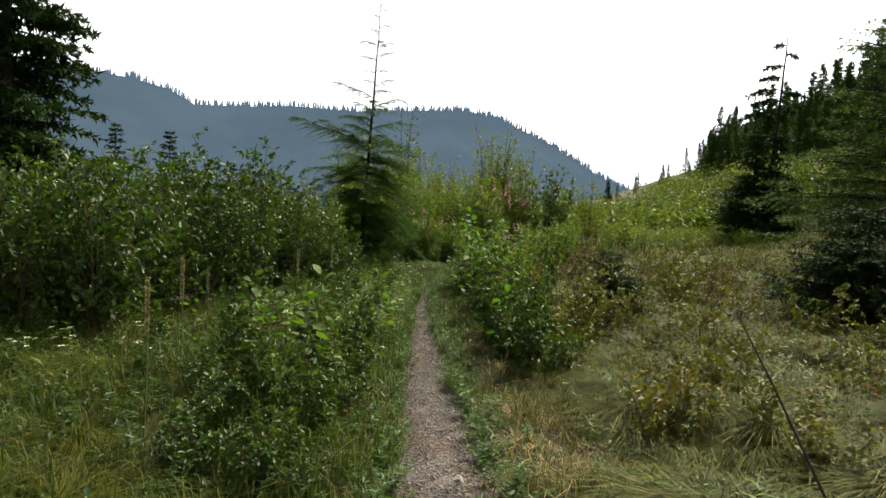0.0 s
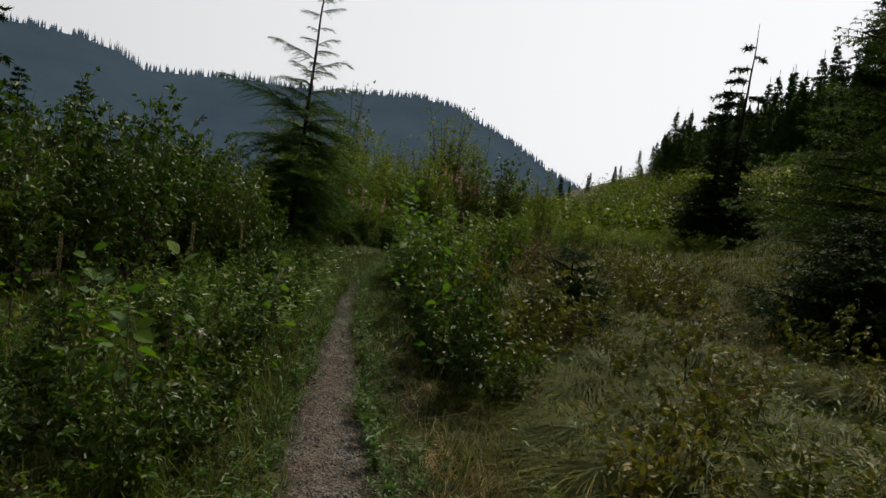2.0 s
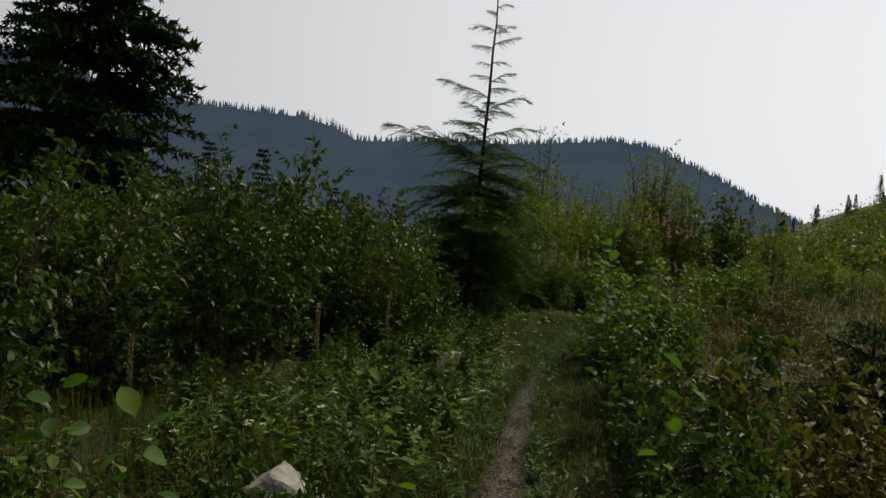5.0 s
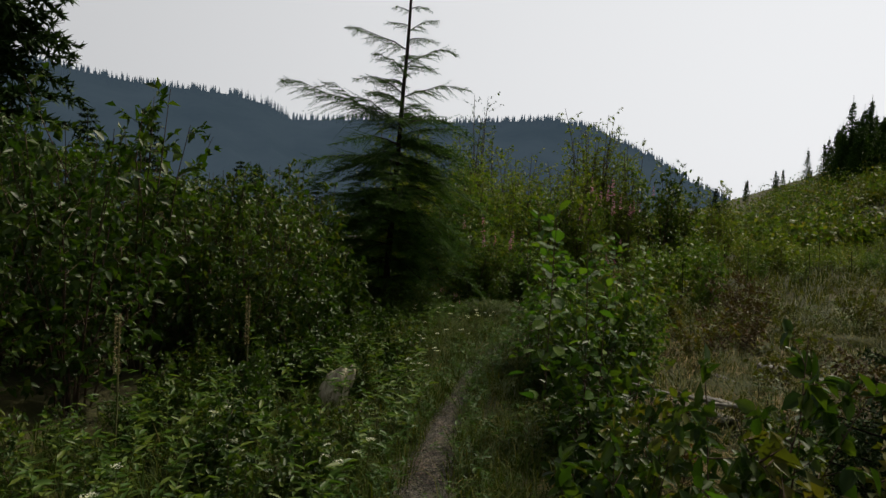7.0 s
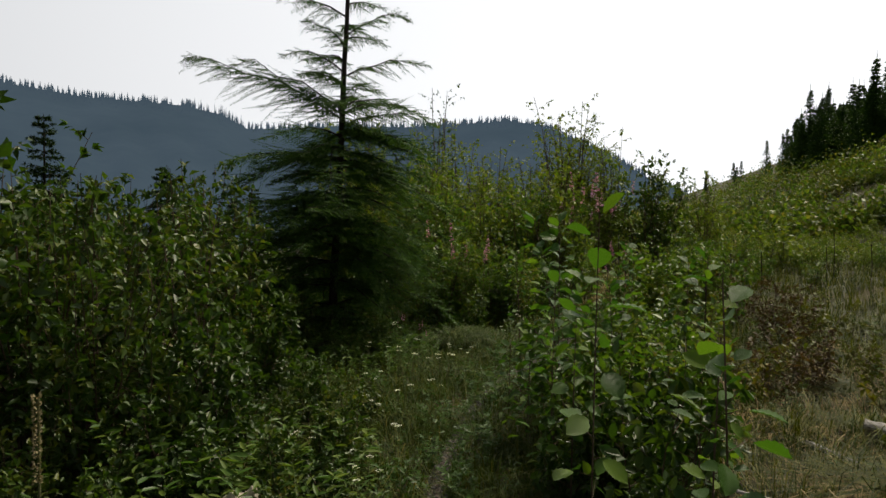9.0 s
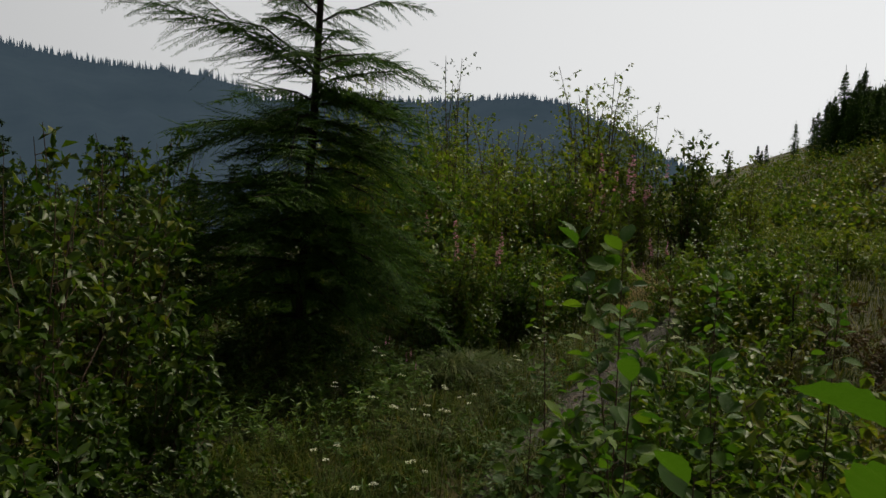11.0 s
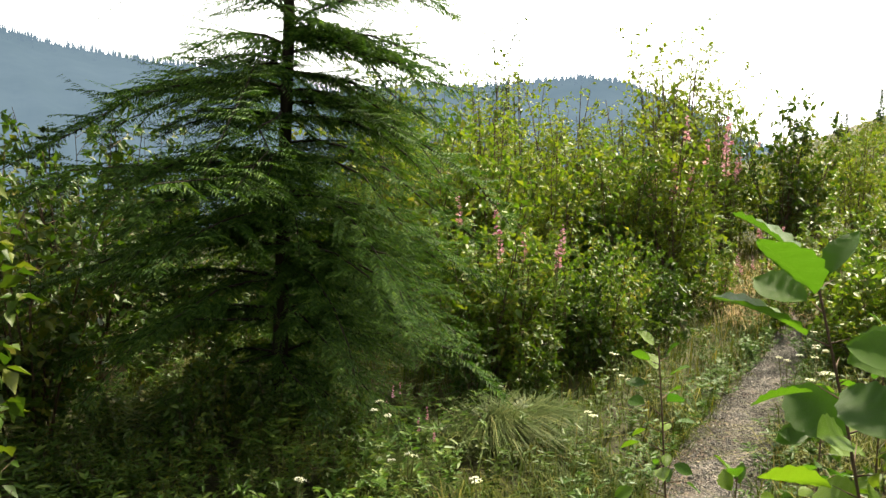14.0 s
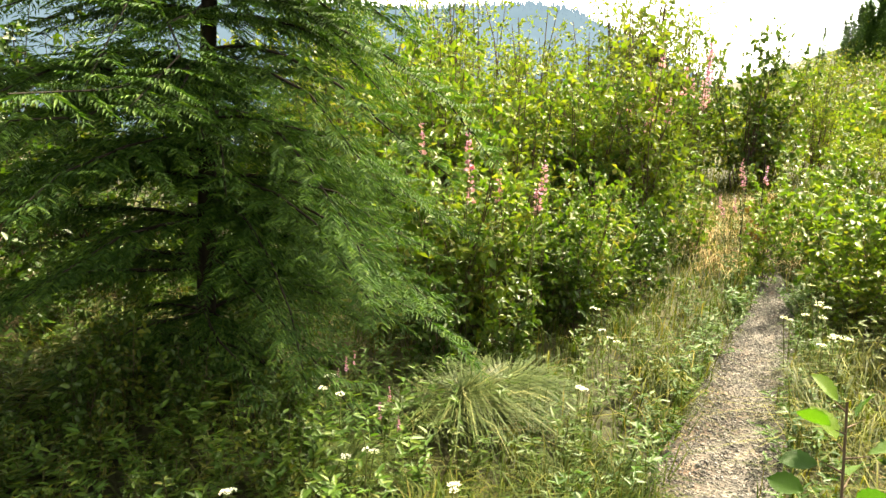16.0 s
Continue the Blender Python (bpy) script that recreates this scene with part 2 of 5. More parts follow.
PEBBLE = stone_mat("pebbles", [(0.0, (0.075, 0.07, 0.066)), (0.45, (0.13, 0.125, 0.118)), (0.85, (0.21, 0.2, 0.188)), (1.0, (0.36, 0.34, 0.32))], 120)
ROCK = stone_mat("pale_rock", [(0.0, (0.3, 0.29, 0.26)), (1.0, (0.42, 0.4, 0.36))], 9)

# far mountain: smoke haze painted as a blue emission over the dark forest colour
FAR, n, l, b = mat("mountain_haze_glow")
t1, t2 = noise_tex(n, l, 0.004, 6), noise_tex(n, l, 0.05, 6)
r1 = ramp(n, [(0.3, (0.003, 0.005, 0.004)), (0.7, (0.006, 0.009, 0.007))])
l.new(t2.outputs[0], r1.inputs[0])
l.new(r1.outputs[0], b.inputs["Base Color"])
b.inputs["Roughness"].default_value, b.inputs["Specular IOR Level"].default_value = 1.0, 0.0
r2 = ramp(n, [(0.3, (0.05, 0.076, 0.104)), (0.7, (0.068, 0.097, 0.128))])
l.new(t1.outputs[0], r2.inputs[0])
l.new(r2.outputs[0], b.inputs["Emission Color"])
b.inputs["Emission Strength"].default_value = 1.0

# woods across the clearing, thinner smoke
MIDFAR, n, l, b = mat("distant_conifer")
geo = n.new("ShaderNodeNewGeometry")
r1 = ramp(n, [(0.0, (0.012, 0.024, 0.012)), (1.0, (0.035, 0.055, 0.025))])
l.new(geo.outputs["Random Per Island"], r1.inputs[0])
l.new(r1.outputs[0], b.inputs["Base Color"])
b.inputs["Roughness"].default_value, b.inputs["Specular IOR Level"].default_value = 0.9, 0.1

# ---- the lie of the land ----
TRAIL = [(0.85, -6, 0.6), (0.9, 0, 0.58), (0.93, 3.5, 0.56), (0.9, 4.6, 0.52), (0.82, 5.6, 0.42), (0.73, 7.6, 0.3), (0.68, 9.4, 0.28), (0.66, 10.2, 0.22),
         (0.7, 11.4, 0.1), (0.87, 12.7, 0.08), (1.2, 13.6, 0.26), (1.62, 14.45, 0.54), (2.03, 15.4, 0.5), (2.45, 16.3, 0.44), (2.8, 17.1, 0.3), (3.3, 18.6, 0.12), (4.3, 21, 0.1), (6.5, 25, 0.1)]
TY = np.array([p[1] for p in TRAIL])
TX = np.array([p[0] for p in TRAIL])
TW = np.array([p[2] for p in TRAIL])


def trail_x(y):
    return np.interp(y, TY, TX)


def trail_w(y):
    return np.interp(y, TY, TW)


CAMERA_TRACK = [(-1, 0.84), (2, 1.08), (5, 1.17), (7, 1.05), (9, 0.95), (10.3, 0.92), (11.9, 0.7), (12.5, -9)]


def camera_track_x(y):
    """The camera's x at y along its track, kept clear of tall growth."""
    return float(np.interp(y, [p[0] for p in CAMERA_TRACK], [p[1] for p in CAMERA_TRACK]))


def height(x, y):
    """Ground height: a gentle rise ahead, a hillside to one side, a fall towards the valley on the other."""
    x, y = np.asarray(x, float), np.asarray(y, float)
    z = 0.15 + 0.028 * (np.clip(y, -40, 140) - 11.5)
    toe = 9 + 0.13 * np.clip(y - 15, -10, 200)
    z = z + 0.36 * np.clip(x - toe, 0, 60) * np.clip((x - toe) / 6, 0, 1)
    z = z + 0.07 * np.clip(x - 1.6, 0, 6)
    z = z - 0.10 * np.clip(-3.0 - x, 0, 60) - 0.25 * np.clip(-12 - x, 0, 60)
    z = z - 0.12 * np.clip(np.hypot(x, y) - 220, 0, 150)
    z = z + 0.2 * np.exp(-((x - 3.1) ** 2 + (y - 10.1) ** 2) / 0.7)
    off = np.clip((np.abs(x - trail_x(y)) - 0.4) / 1.0, 0, 1)
    z = z + off * (0.05 * np.sin(x * 1.7 + 0.6 * y) * np.sin(y * 1.3 + 1) + 0.03 * np.sin(x * 4.1 + y * 3.3))
    return z


def hz(x, y):
    return float(height(x, y))


def np_mesh(name, verts, faces, material, smooth=False):
    """A mesh from arrays; faces is one array or a list of arrays with equal corners each."""
    me = bpy.data.meshes.new(name)
    verts = np.asarray(verts, np.float32)
    groups = [np.asarray(f, np.int32) for f in (faces if isinstance(faces, list) else [faces]) if len(f)]
    loops = np.concatenate([f.ravel() for f in groups])
    sizes = np.concatenate([np.full(len(f), f.shape[1]) for f in groups])
    me.vertices.add(len(verts))
    me.vertices.foreach_set("co", verts.ravel())
    me.loops.add(len(loops))
    me.loops.foreach_set("vertex_index", loops)
    me.polygons.add(len(sizes))
    me.polygons.foreach_set("loop_start", np.concatenate([[0], np.cumsum(sizes)[:-1]]).astype(np.int32))
    me.update(calc_edges=True)
    me.validate()
    if smooth:
        me.polygons.foreach_set("use_smooth", np.ones(len(sizes), bool))
    me.materials.append(material)
    return me


def put(name, me, parent=None, label="", kind=""):
    ob = new(name, me)
    ob.parent = parent
    return tagged(ob, label, kind=kind)


def thing(name, label, category, group=""):
    ob = new(name)
    ob.empty_display_size = 0.1
    return tagged(ob, label, category, group)


def norm(v):
    return v / np.maximum(np.linalg.norm(v, axis=-1, keepdims=True), 1e-9)


def leaves_geo(P, D, N, L, W, six=True, fold=0.16, droop=0.12):
    """Folded leaf blades: base points, directions, normals, lengths, widths."""
    D = norm(D)
    S = norm(np.cross(D, N))
    N = np.cross(S, D)
    L, W = L[:, None], W[:, None]
    tip = P + D * L - N * L * droop
    k = len(P)
    if six:
        a = [P, P + D * L * 0.28 + S * W * 0.46 + N * W * fold, P + D * L * 0.66 + S * W * 0.4 + N * W * fold - N * L * droop * 0.4, tip,
             P + D * L * 0.66 - S * W * 0.4 + N * W * fold - N * L * droop * 0.4, P + D * L * 0.28 - S * W * 0.46 + N * W * fold]
        V = np.stack(a, 1).reshape(-1, 3)
        i = np.arange(k)[:, None] * 6
        return V, np.concatenate([i + [[0, 1, 2, 3]], i + [[0, 3, 4, 5]]])
    V = np.stack([P, P + D * L * 0.45 + S * W * 0.5 + N * W * fold, tip, P + D * L * 0.45 - S * W * 0.5 + N * W * fold], 1).reshape(-1, 3)
    i = np.arange(k)[:, None] * 4
    return V, np.concatenate([i + [[0, 1, 2]], i + [[0, 2, 3]]])


def tubes_geo(lines, sides=4):
    """Tapered tubes; lines is a list of (points, radii)."""
    V, F, base = [], [], 0
    ang = np.arange(sides) * 2 * math.pi / sides
    for pts, rad in lines:
        pts = np.asarray(pts, float)
        d = norm(np.gradient(pts, axis=0))
        ref = np.where(np.abs(d[:, 2:3]) > 0.9, [[1.0, 0, 0]], [[0, 0, 1.0]])
        u = norm(np.cross(d, ref))
        w = np.cross(d, u)
        r = np.asarray(rad, float)[:, None, None]
        ring = pts[:, None] + (u[:, None] * np.cos(ang)[None, :, None] + w[:, None] * np.sin(ang)[None, :, None]) * r
        V.append(ring.reshape(-1, 3))
        m = len(pts)
        i = np.arange(m - 1)[:, None] * sides + np.arange(sides)[None]
        j = np.arange(m - 1)[:, None] * sides + (np.arange(sides)[None] + 1) % sides
        F.append(np.stack([i, j, j + sides, i + sides], -1).reshape(-1, 4) + base)
        base += m * sides
    return np.concatenate(V), np.concatenate(F)


def place(x, y, turn=0.0, size=1.0, lean=0.0, tall=1.0, sink=0.02):
    return Matrix.LocRotScale((x, y, hz(x, y) - sink), Euler((lean, lean * 0.6, turn)), (size, size, size * tall))


# ---- large structure ----
def axis(lo, hi, a, c, step, far):
    near = np.arange(a, c, step)
    return np.unique(np.concatenate([np.geomspace(1, far, 26)[::-1] * -1 + a, near, c + np.geomspace(1, far, 26)]))


gx, gy = axis(0, 0, -14, 18, 0.3, 3200), axis(0, 0, -6, 34, 0.3, 3200)
GX, GY = np.meshgrid(gx, gy)
V = np.stack([GX, GY, height(GX, GY)], -1).reshape(-1, 3)
c0 = (np.arange(len(gy) - 1)[:, None] * len(gx) + np.arange(len(gx) - 1)[None]).reshape(-1, 1)
ground = put("ground", np_mesh("ground", V, c0 + [[0, 1, len(gx) + 1, len(gx)]], SOIL, True))
tagged(ground, "forest soil with dry grass litter and moss", "ground", kind="structure")

# the gravel footpath
rng = np.random.default_rng(3)
ty = np.arange(-6, 18.8, 0.12)
ac = np.linspace(-1, 1, 9)
edge = 1 + 0.18 * np.sin(ty * 2.3) + 0.14 * np.sin(ty * 5.1 + 1) + rng.normal(0, 0.09, len(ty))
PX = trail_x(ty)[:, None] + ac[None] * (trail_w(ty) * 0.5 * edge)[:, None]
PY = np.repeat(ty[:, None], 9, 1)
PZ = height(PX, PY) + 0.014 - 0.02 * (np.abs(ac[None]) ** 4) + rng.normal(0, 0.002, PX.shape)
c0 = (np.arange(len(ty) - 1)[:, None] * 9 + np.arange(8)[None]).reshape(-1, 1)
trail = put("path", np_mesh("path", np.stack([PX, PY, PZ], -1).reshape(-1, 3), c0 + [[0, 1, 10, 9]], GRAVEL, True))
tagged(trail, "narrow footpath of trodden grey-brown gravel", "footpath", kind="structure")

# bare tan bank below the hillside wood
EARTH, n, l, b = mat("bare_earth")
t1, t2 = noise_tex(n, l, 0.5, 6), noise_tex(n, l, 6, 8, 0.7)
r1 = ramp(n, [(0.35, (0.09, 0.08, 0.03)), (0.5, (0.2, 0.15, 0.085)), (0.68, (0.3, 0.22, 0.14))])
mx = n.new("ShaderNodeMix")
mx.inputs["Factor"].default_value = 0.45
l.new(t1.outputs[0], mx.inputs["A"]), l.new(t2.outputs[0], mx.inputs["B"])
l.new(mx.outputs["Result"], r1.inputs[0])
l.new(r1.outputs[0], b.inputs["Base Color"])
b.inputs["Roughness"].default_value = 0.95
bump(n, l, t2.outputs[0], b, 0.8, 0.1)


def bank_point(u, v):
    """A point of the bank: u along it, v across it."""
    x = 21.5 + 17 * u + (v - 0.5) * (5 + 5 * u) + 0.8 * np.sin(u * 17) + 0.5 * np.sin(u * 41)
    y = 33 + 36 * u - (v - 0.5) * 3
    return np.stack([x, y, height(x, y) + 0.06 - 0.12 * (2 * v - 1) ** 6], -1)


U, W = np.meshgrid(np.linspace(0, 1, 70), np.linspace(0, 1, 14))
c0 = (np.arange(13)[:, None] * 70 + np.arange(69)[None]).reshape(-1, 1)
bare_bank = put("bare_bank", np_mesh("bare_bank", bank_point(U, W).reshape(-1, 3), c0 + [[0, 1, 71, 70]], EARTH, True))
tagged(bare_bank, "bare tan earth bank below the hillside wood", "bank", kind="structure")

# loose gravel on it
k = 60000
y = np.where(rng.random(k) < 0.5, rng.uniform(13, 18.2, k), 2.6 + 10.9 * rng.random(k) ** 1.7)
x = trail_x(y) + rng.uniform(-0.52, 0.52, k) * trail_w(y) * 0.95
s = rng.lognormal(-5.42, 0.38, k)
P = np.stack([x, y, height(x, y) + 0.014 + s * 0.25], 1)
octa = np.array([[1, 0, 0], [0, 1, 0], [-1, 0, 0], [0, -1, 0], [0, 0, 0.65], [0, 0, -0.65]])
V = P[:, None] + octa[None] * s[:, None, None] * rng.uniform(0.6, 1.3, (k, 6, 1))
f8 = np.array([[0, 1, 4], [1, 2, 4], [2, 3, 4], [3, 0, 4], [1, 0, 5], [2, 1, 5], [3, 2, 5], [0, 3, 5]])
loose = put("gravel", np_mesh("gravel", V.reshape(-1, 3), (np.arange(k)[:, None, None] * 6 + f8[None]).reshape(-1, 3), PEBBLE))
tagged(loose, "loose grey and tan pebbles on the footpath", "gravel", kind="stuff")

# the mountain: ridge heights in degrees over the eye, by compass degrees from ahead
RIDGE = [(-75, 12.5), (-60, 12), (-50, 11.4), (-44, 11.3), (-38, 10.2), (-31, 9.5), (-27, 9.5), (-24, 9.4), (-21.5, 8.9), (-19.5, 7.9), (-16, 8.1), (-12, 8.45), (-7, 8.4), (-2, 8.75),
         (2, 8.95), (5, 8.3), (9.2, 6.4), (13, 4.1), (17, 2.2), (22, 0.6), (30, -1)]
RA, RE = np.array([p[0] for p in RIDGE]), np.array([p[1] for p in RIDGE])
az = np.arange(-75, 30, 0.5)
dist = np.array([300, 700, 1000, 1150, 1300, 1400, 1460, 1500, 1560, 1800.0])
rise = np.array([-0.4, -0.1, 0.32, 0.5, 0.72, 0.86, 0.945, 1.0, 0.97, 0.6])


def mountain(a, k):
    """Point at compass angle a, at fraction k (0 foot to 1 back) of the slope."""
    d = np.interp(k, np.linspace(0, 1, 10), dist)
    h = 1500 * np.tan(np.radians(np.interp(a, RA, RE))) * np.interp(k, np.linspace(0, 1, 10), rise)
    h = h + 10 * np.sin(a * 1.7 + d * 0.011) * (1 - np.interp(k, [0, .78, 1], [0.2, 1, 1])) + 1.5
    return np.stack([d * np.sin(np.radians(a)), d * np.cos(np.radians(a)), h], -1)


A, K = np.meshgrid(az, np.linspace(0, 1, 28))
c0 = (np.arange(27)[:, None] * len(az) + np.arange(len(az) - 1)[None]).reshape(-1, 1)
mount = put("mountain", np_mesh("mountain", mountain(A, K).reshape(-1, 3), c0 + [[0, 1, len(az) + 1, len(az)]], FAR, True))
tagged(mount, "forested mountain ridge with blue smoke haze painted in as glow", "mountain", kind="structure")


def far_trees(P, H, W, material, name, rings=5):
    """Small far conifers: each a ragged stack of cones in one mesh."""
    V, F = [], []
    ang = np.arange(6) * math.pi / 3
    m = len(P)
    up = np.array([0, 0, 1.0])
    for r in range(rings):
        z0, z1 = r / rings, min(1.0, (r + 1.7) / rings)
        rad = W * (1 - z0) * rng.uniform(0.75, 1.2, m)
        rag = rng.uniform(0.55, 1.25, (m, 6))
        circ = np.stack([np.cos(ang), np.sin(ang), np.zeros(6)], 1)
        ring = P[:, None] + circ[None] * (rad[:, None] * rag)[:, :, None] + up * (H * z0)[:, None, None] - up * (H * 0.05)[:, None, None] * rag[:, :, None]
        top = P + up * (H * z1)[:, None]
        base = r * m * 7
        V.append(np.concatenate([ring, top[:, None]], 1).reshape(-1, 3))
        i = np.arange(m)[:, None] * 7 + base
        for q in range(6):
            F.append(np.concatenate([i + q, i + (q + 1) % 6, i + 6], 1))
    return put(name, np_mesh(name, np.concatenate(V), np.concatenate(F), material))


a = np.concatenate([rng.uniform(-62, 18, 900), rng.uniform(-62, 18, 700)])
kk = np.concatenate([rng.uniform(0.74, 0.79, 900), rng.uniform(0.6, 0.78, 700)])
hh = np.concatenate([rng.uniform(8, 20, 900), rng.uniform(10, 20, 700)])
tall = (np.abs(a + 21.5) < 2) | (np.abs(a + 11.5) < 2)
hh = np.where(tall & (kk > 0.73), hh * 1.25, hh)
ww = np.where(tall, hh * 0.09, hh * 0.2)
# ridge trees share the mountain's painted haze emission
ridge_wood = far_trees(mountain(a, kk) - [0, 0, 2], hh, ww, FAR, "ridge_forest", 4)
tagged(ridge_wood, "far conifer forest along the mountain ridge, blue haze glow painted in", "forest", kind="stuff")

# dark wood on the hillside
k = 420
t = rng.random(k)
x = 41 - 2 * t + 26 * rng.random(k) ** 1.3 + 2 * np.sin(t * 9)
y = 60 + 40 * t
hh = rng.uniform(0.55, 1.0, k) * (9.0 - 4.6 * t)
wood = far_trees(np.stack([x, y, height(x, y)], 1), hh, hh * rng.uniform(0.24, 0.36, k), MIDFAR, "hillside_forest", 9)
tagged(wood, "dark conifer wood along the top of the hillside", "forest", kind="stuff")

# ---- plants ----


def ribbons_geo(A, B, w):
    """Thin twigs as slim three-sided spikes from points A to points B."""
    A, B = np.asarray(A), np.asarray(B)
    d = norm(B - A)
    u = norm(np.cross(d, [0.3, 0.2, 1.0])) * w
    v = np.cross(d, u)
    V = np.stack([A + u, A - u * 0.5 + v * 0.87, A - u * 0.5 - v * 0.87, B], 1).reshape(-1, 3)
    i = np.arange(len(A))[:, None] * 4
    return V, np.concatenate([i + [[0, 1, 3]], i + [[1, 2, 3]], i + [[2, 0, 3]]])


def shrub_mesh(seed, tall=2.0, stems=11, spread=0.55, twigs=13, per=9, leaf=0.055, six=False, lean=0.35, low=0.06):
    """A many-stemmed shrub: stems with side twigs, leaves all along."""
    r = np.random.default_rng(seed)
    lines, TA, TB, P, D, N, L = [], [], [], [], [], [], []
    for s in range(stems):
        a = r.uniform(0, 2 * math.pi)
        base = np.array([math.cos(a), math.sin(a), 0]) * r.uniform(0, 0.22) * spread
        h = tall * r.uniform(0.5, 1.0)
        out = np.array([math.cos(a), math.sin(a), 0]) * spread * r.uniform(0.3, 1.0)
        u = np.linspace(0, 1, 6)[:, None]
        pts = base + out * (u ** 1.3) * (0.6 + lean) + np.array([0, 0, h]) * u + r.normal(0, 0.02, (6, 3)) * u
        lines.append((pts, np.linspace(0.011, 0.0025, 6) * tall / 2))
        for q in range(twigs):
            f = low + (0.98 - low) * (q + r.random()) / twigs
            k = f * 5
            i = min(int(k), 4)
            o = pts[i] + (pts[i + 1] - pts[i]) * (k - i)
            b = r.uniform(0, 2 * math.pi)
            ln = (0.42 * (1 - f) + 0.13) * r.uniform(0.6, 1.2) * tall / 2
            d = np.array([math.cos(b), math.sin(b), r.uniform(0.15, 0.9)])
            e = o + d * ln
            TA.append(o)
            TB.append(e)
            w = r.uniform(0.12, 1.0, per)[:, None]
            P.append(o + (e - o) * w)
            dd = d * 0.5 + r.normal(0, 0.75, (per, 3))
            dd[:, 2] -= 0.25
            D.append(dd)
            nn = r.normal(0, 0.55, (per, 3))
            nn[:, 2] += 1
            N.append(nn)
            L.append(r.uniform(0.55, 1.25, per) * leaf)
    P, D, N, L = (np.concatenate(q) for q in (P, D, N, L))
    lv = leaves_geo(P, D, N, L, L * r.uniform(0.46, 0.68, len(L)), six, 0.16, 0.2)
    return lines, ribbons_geo(TA, TB, 0.003), lv


def shrub(name, seed, leaf_material, label, category="shrub", group="", single=False, **kw):
    lines, (tv, tf), (lv, lf) = shrub_mesh(seed, **kw)
    ob = thing(name, label, category, group)
    if single:
        for line in lines:
            put("stem", np_mesh("stem", *tubes_geo([line], 4), TWIG), ob)
    else:
        v, f = tubes_geo(lines, 3)
        put("stem_cluster", np_mesh("stem_cluster", v, f, TWIG), ob, kind="stuff")
    put("twig_spray", np_mesh("twig_spray", tv, tf, TWIG), ob, kind="stuff")
    put("foliage", np_mesh("foliage", lv, lf, leaf_material), ob, kind="stuff")
    return ob


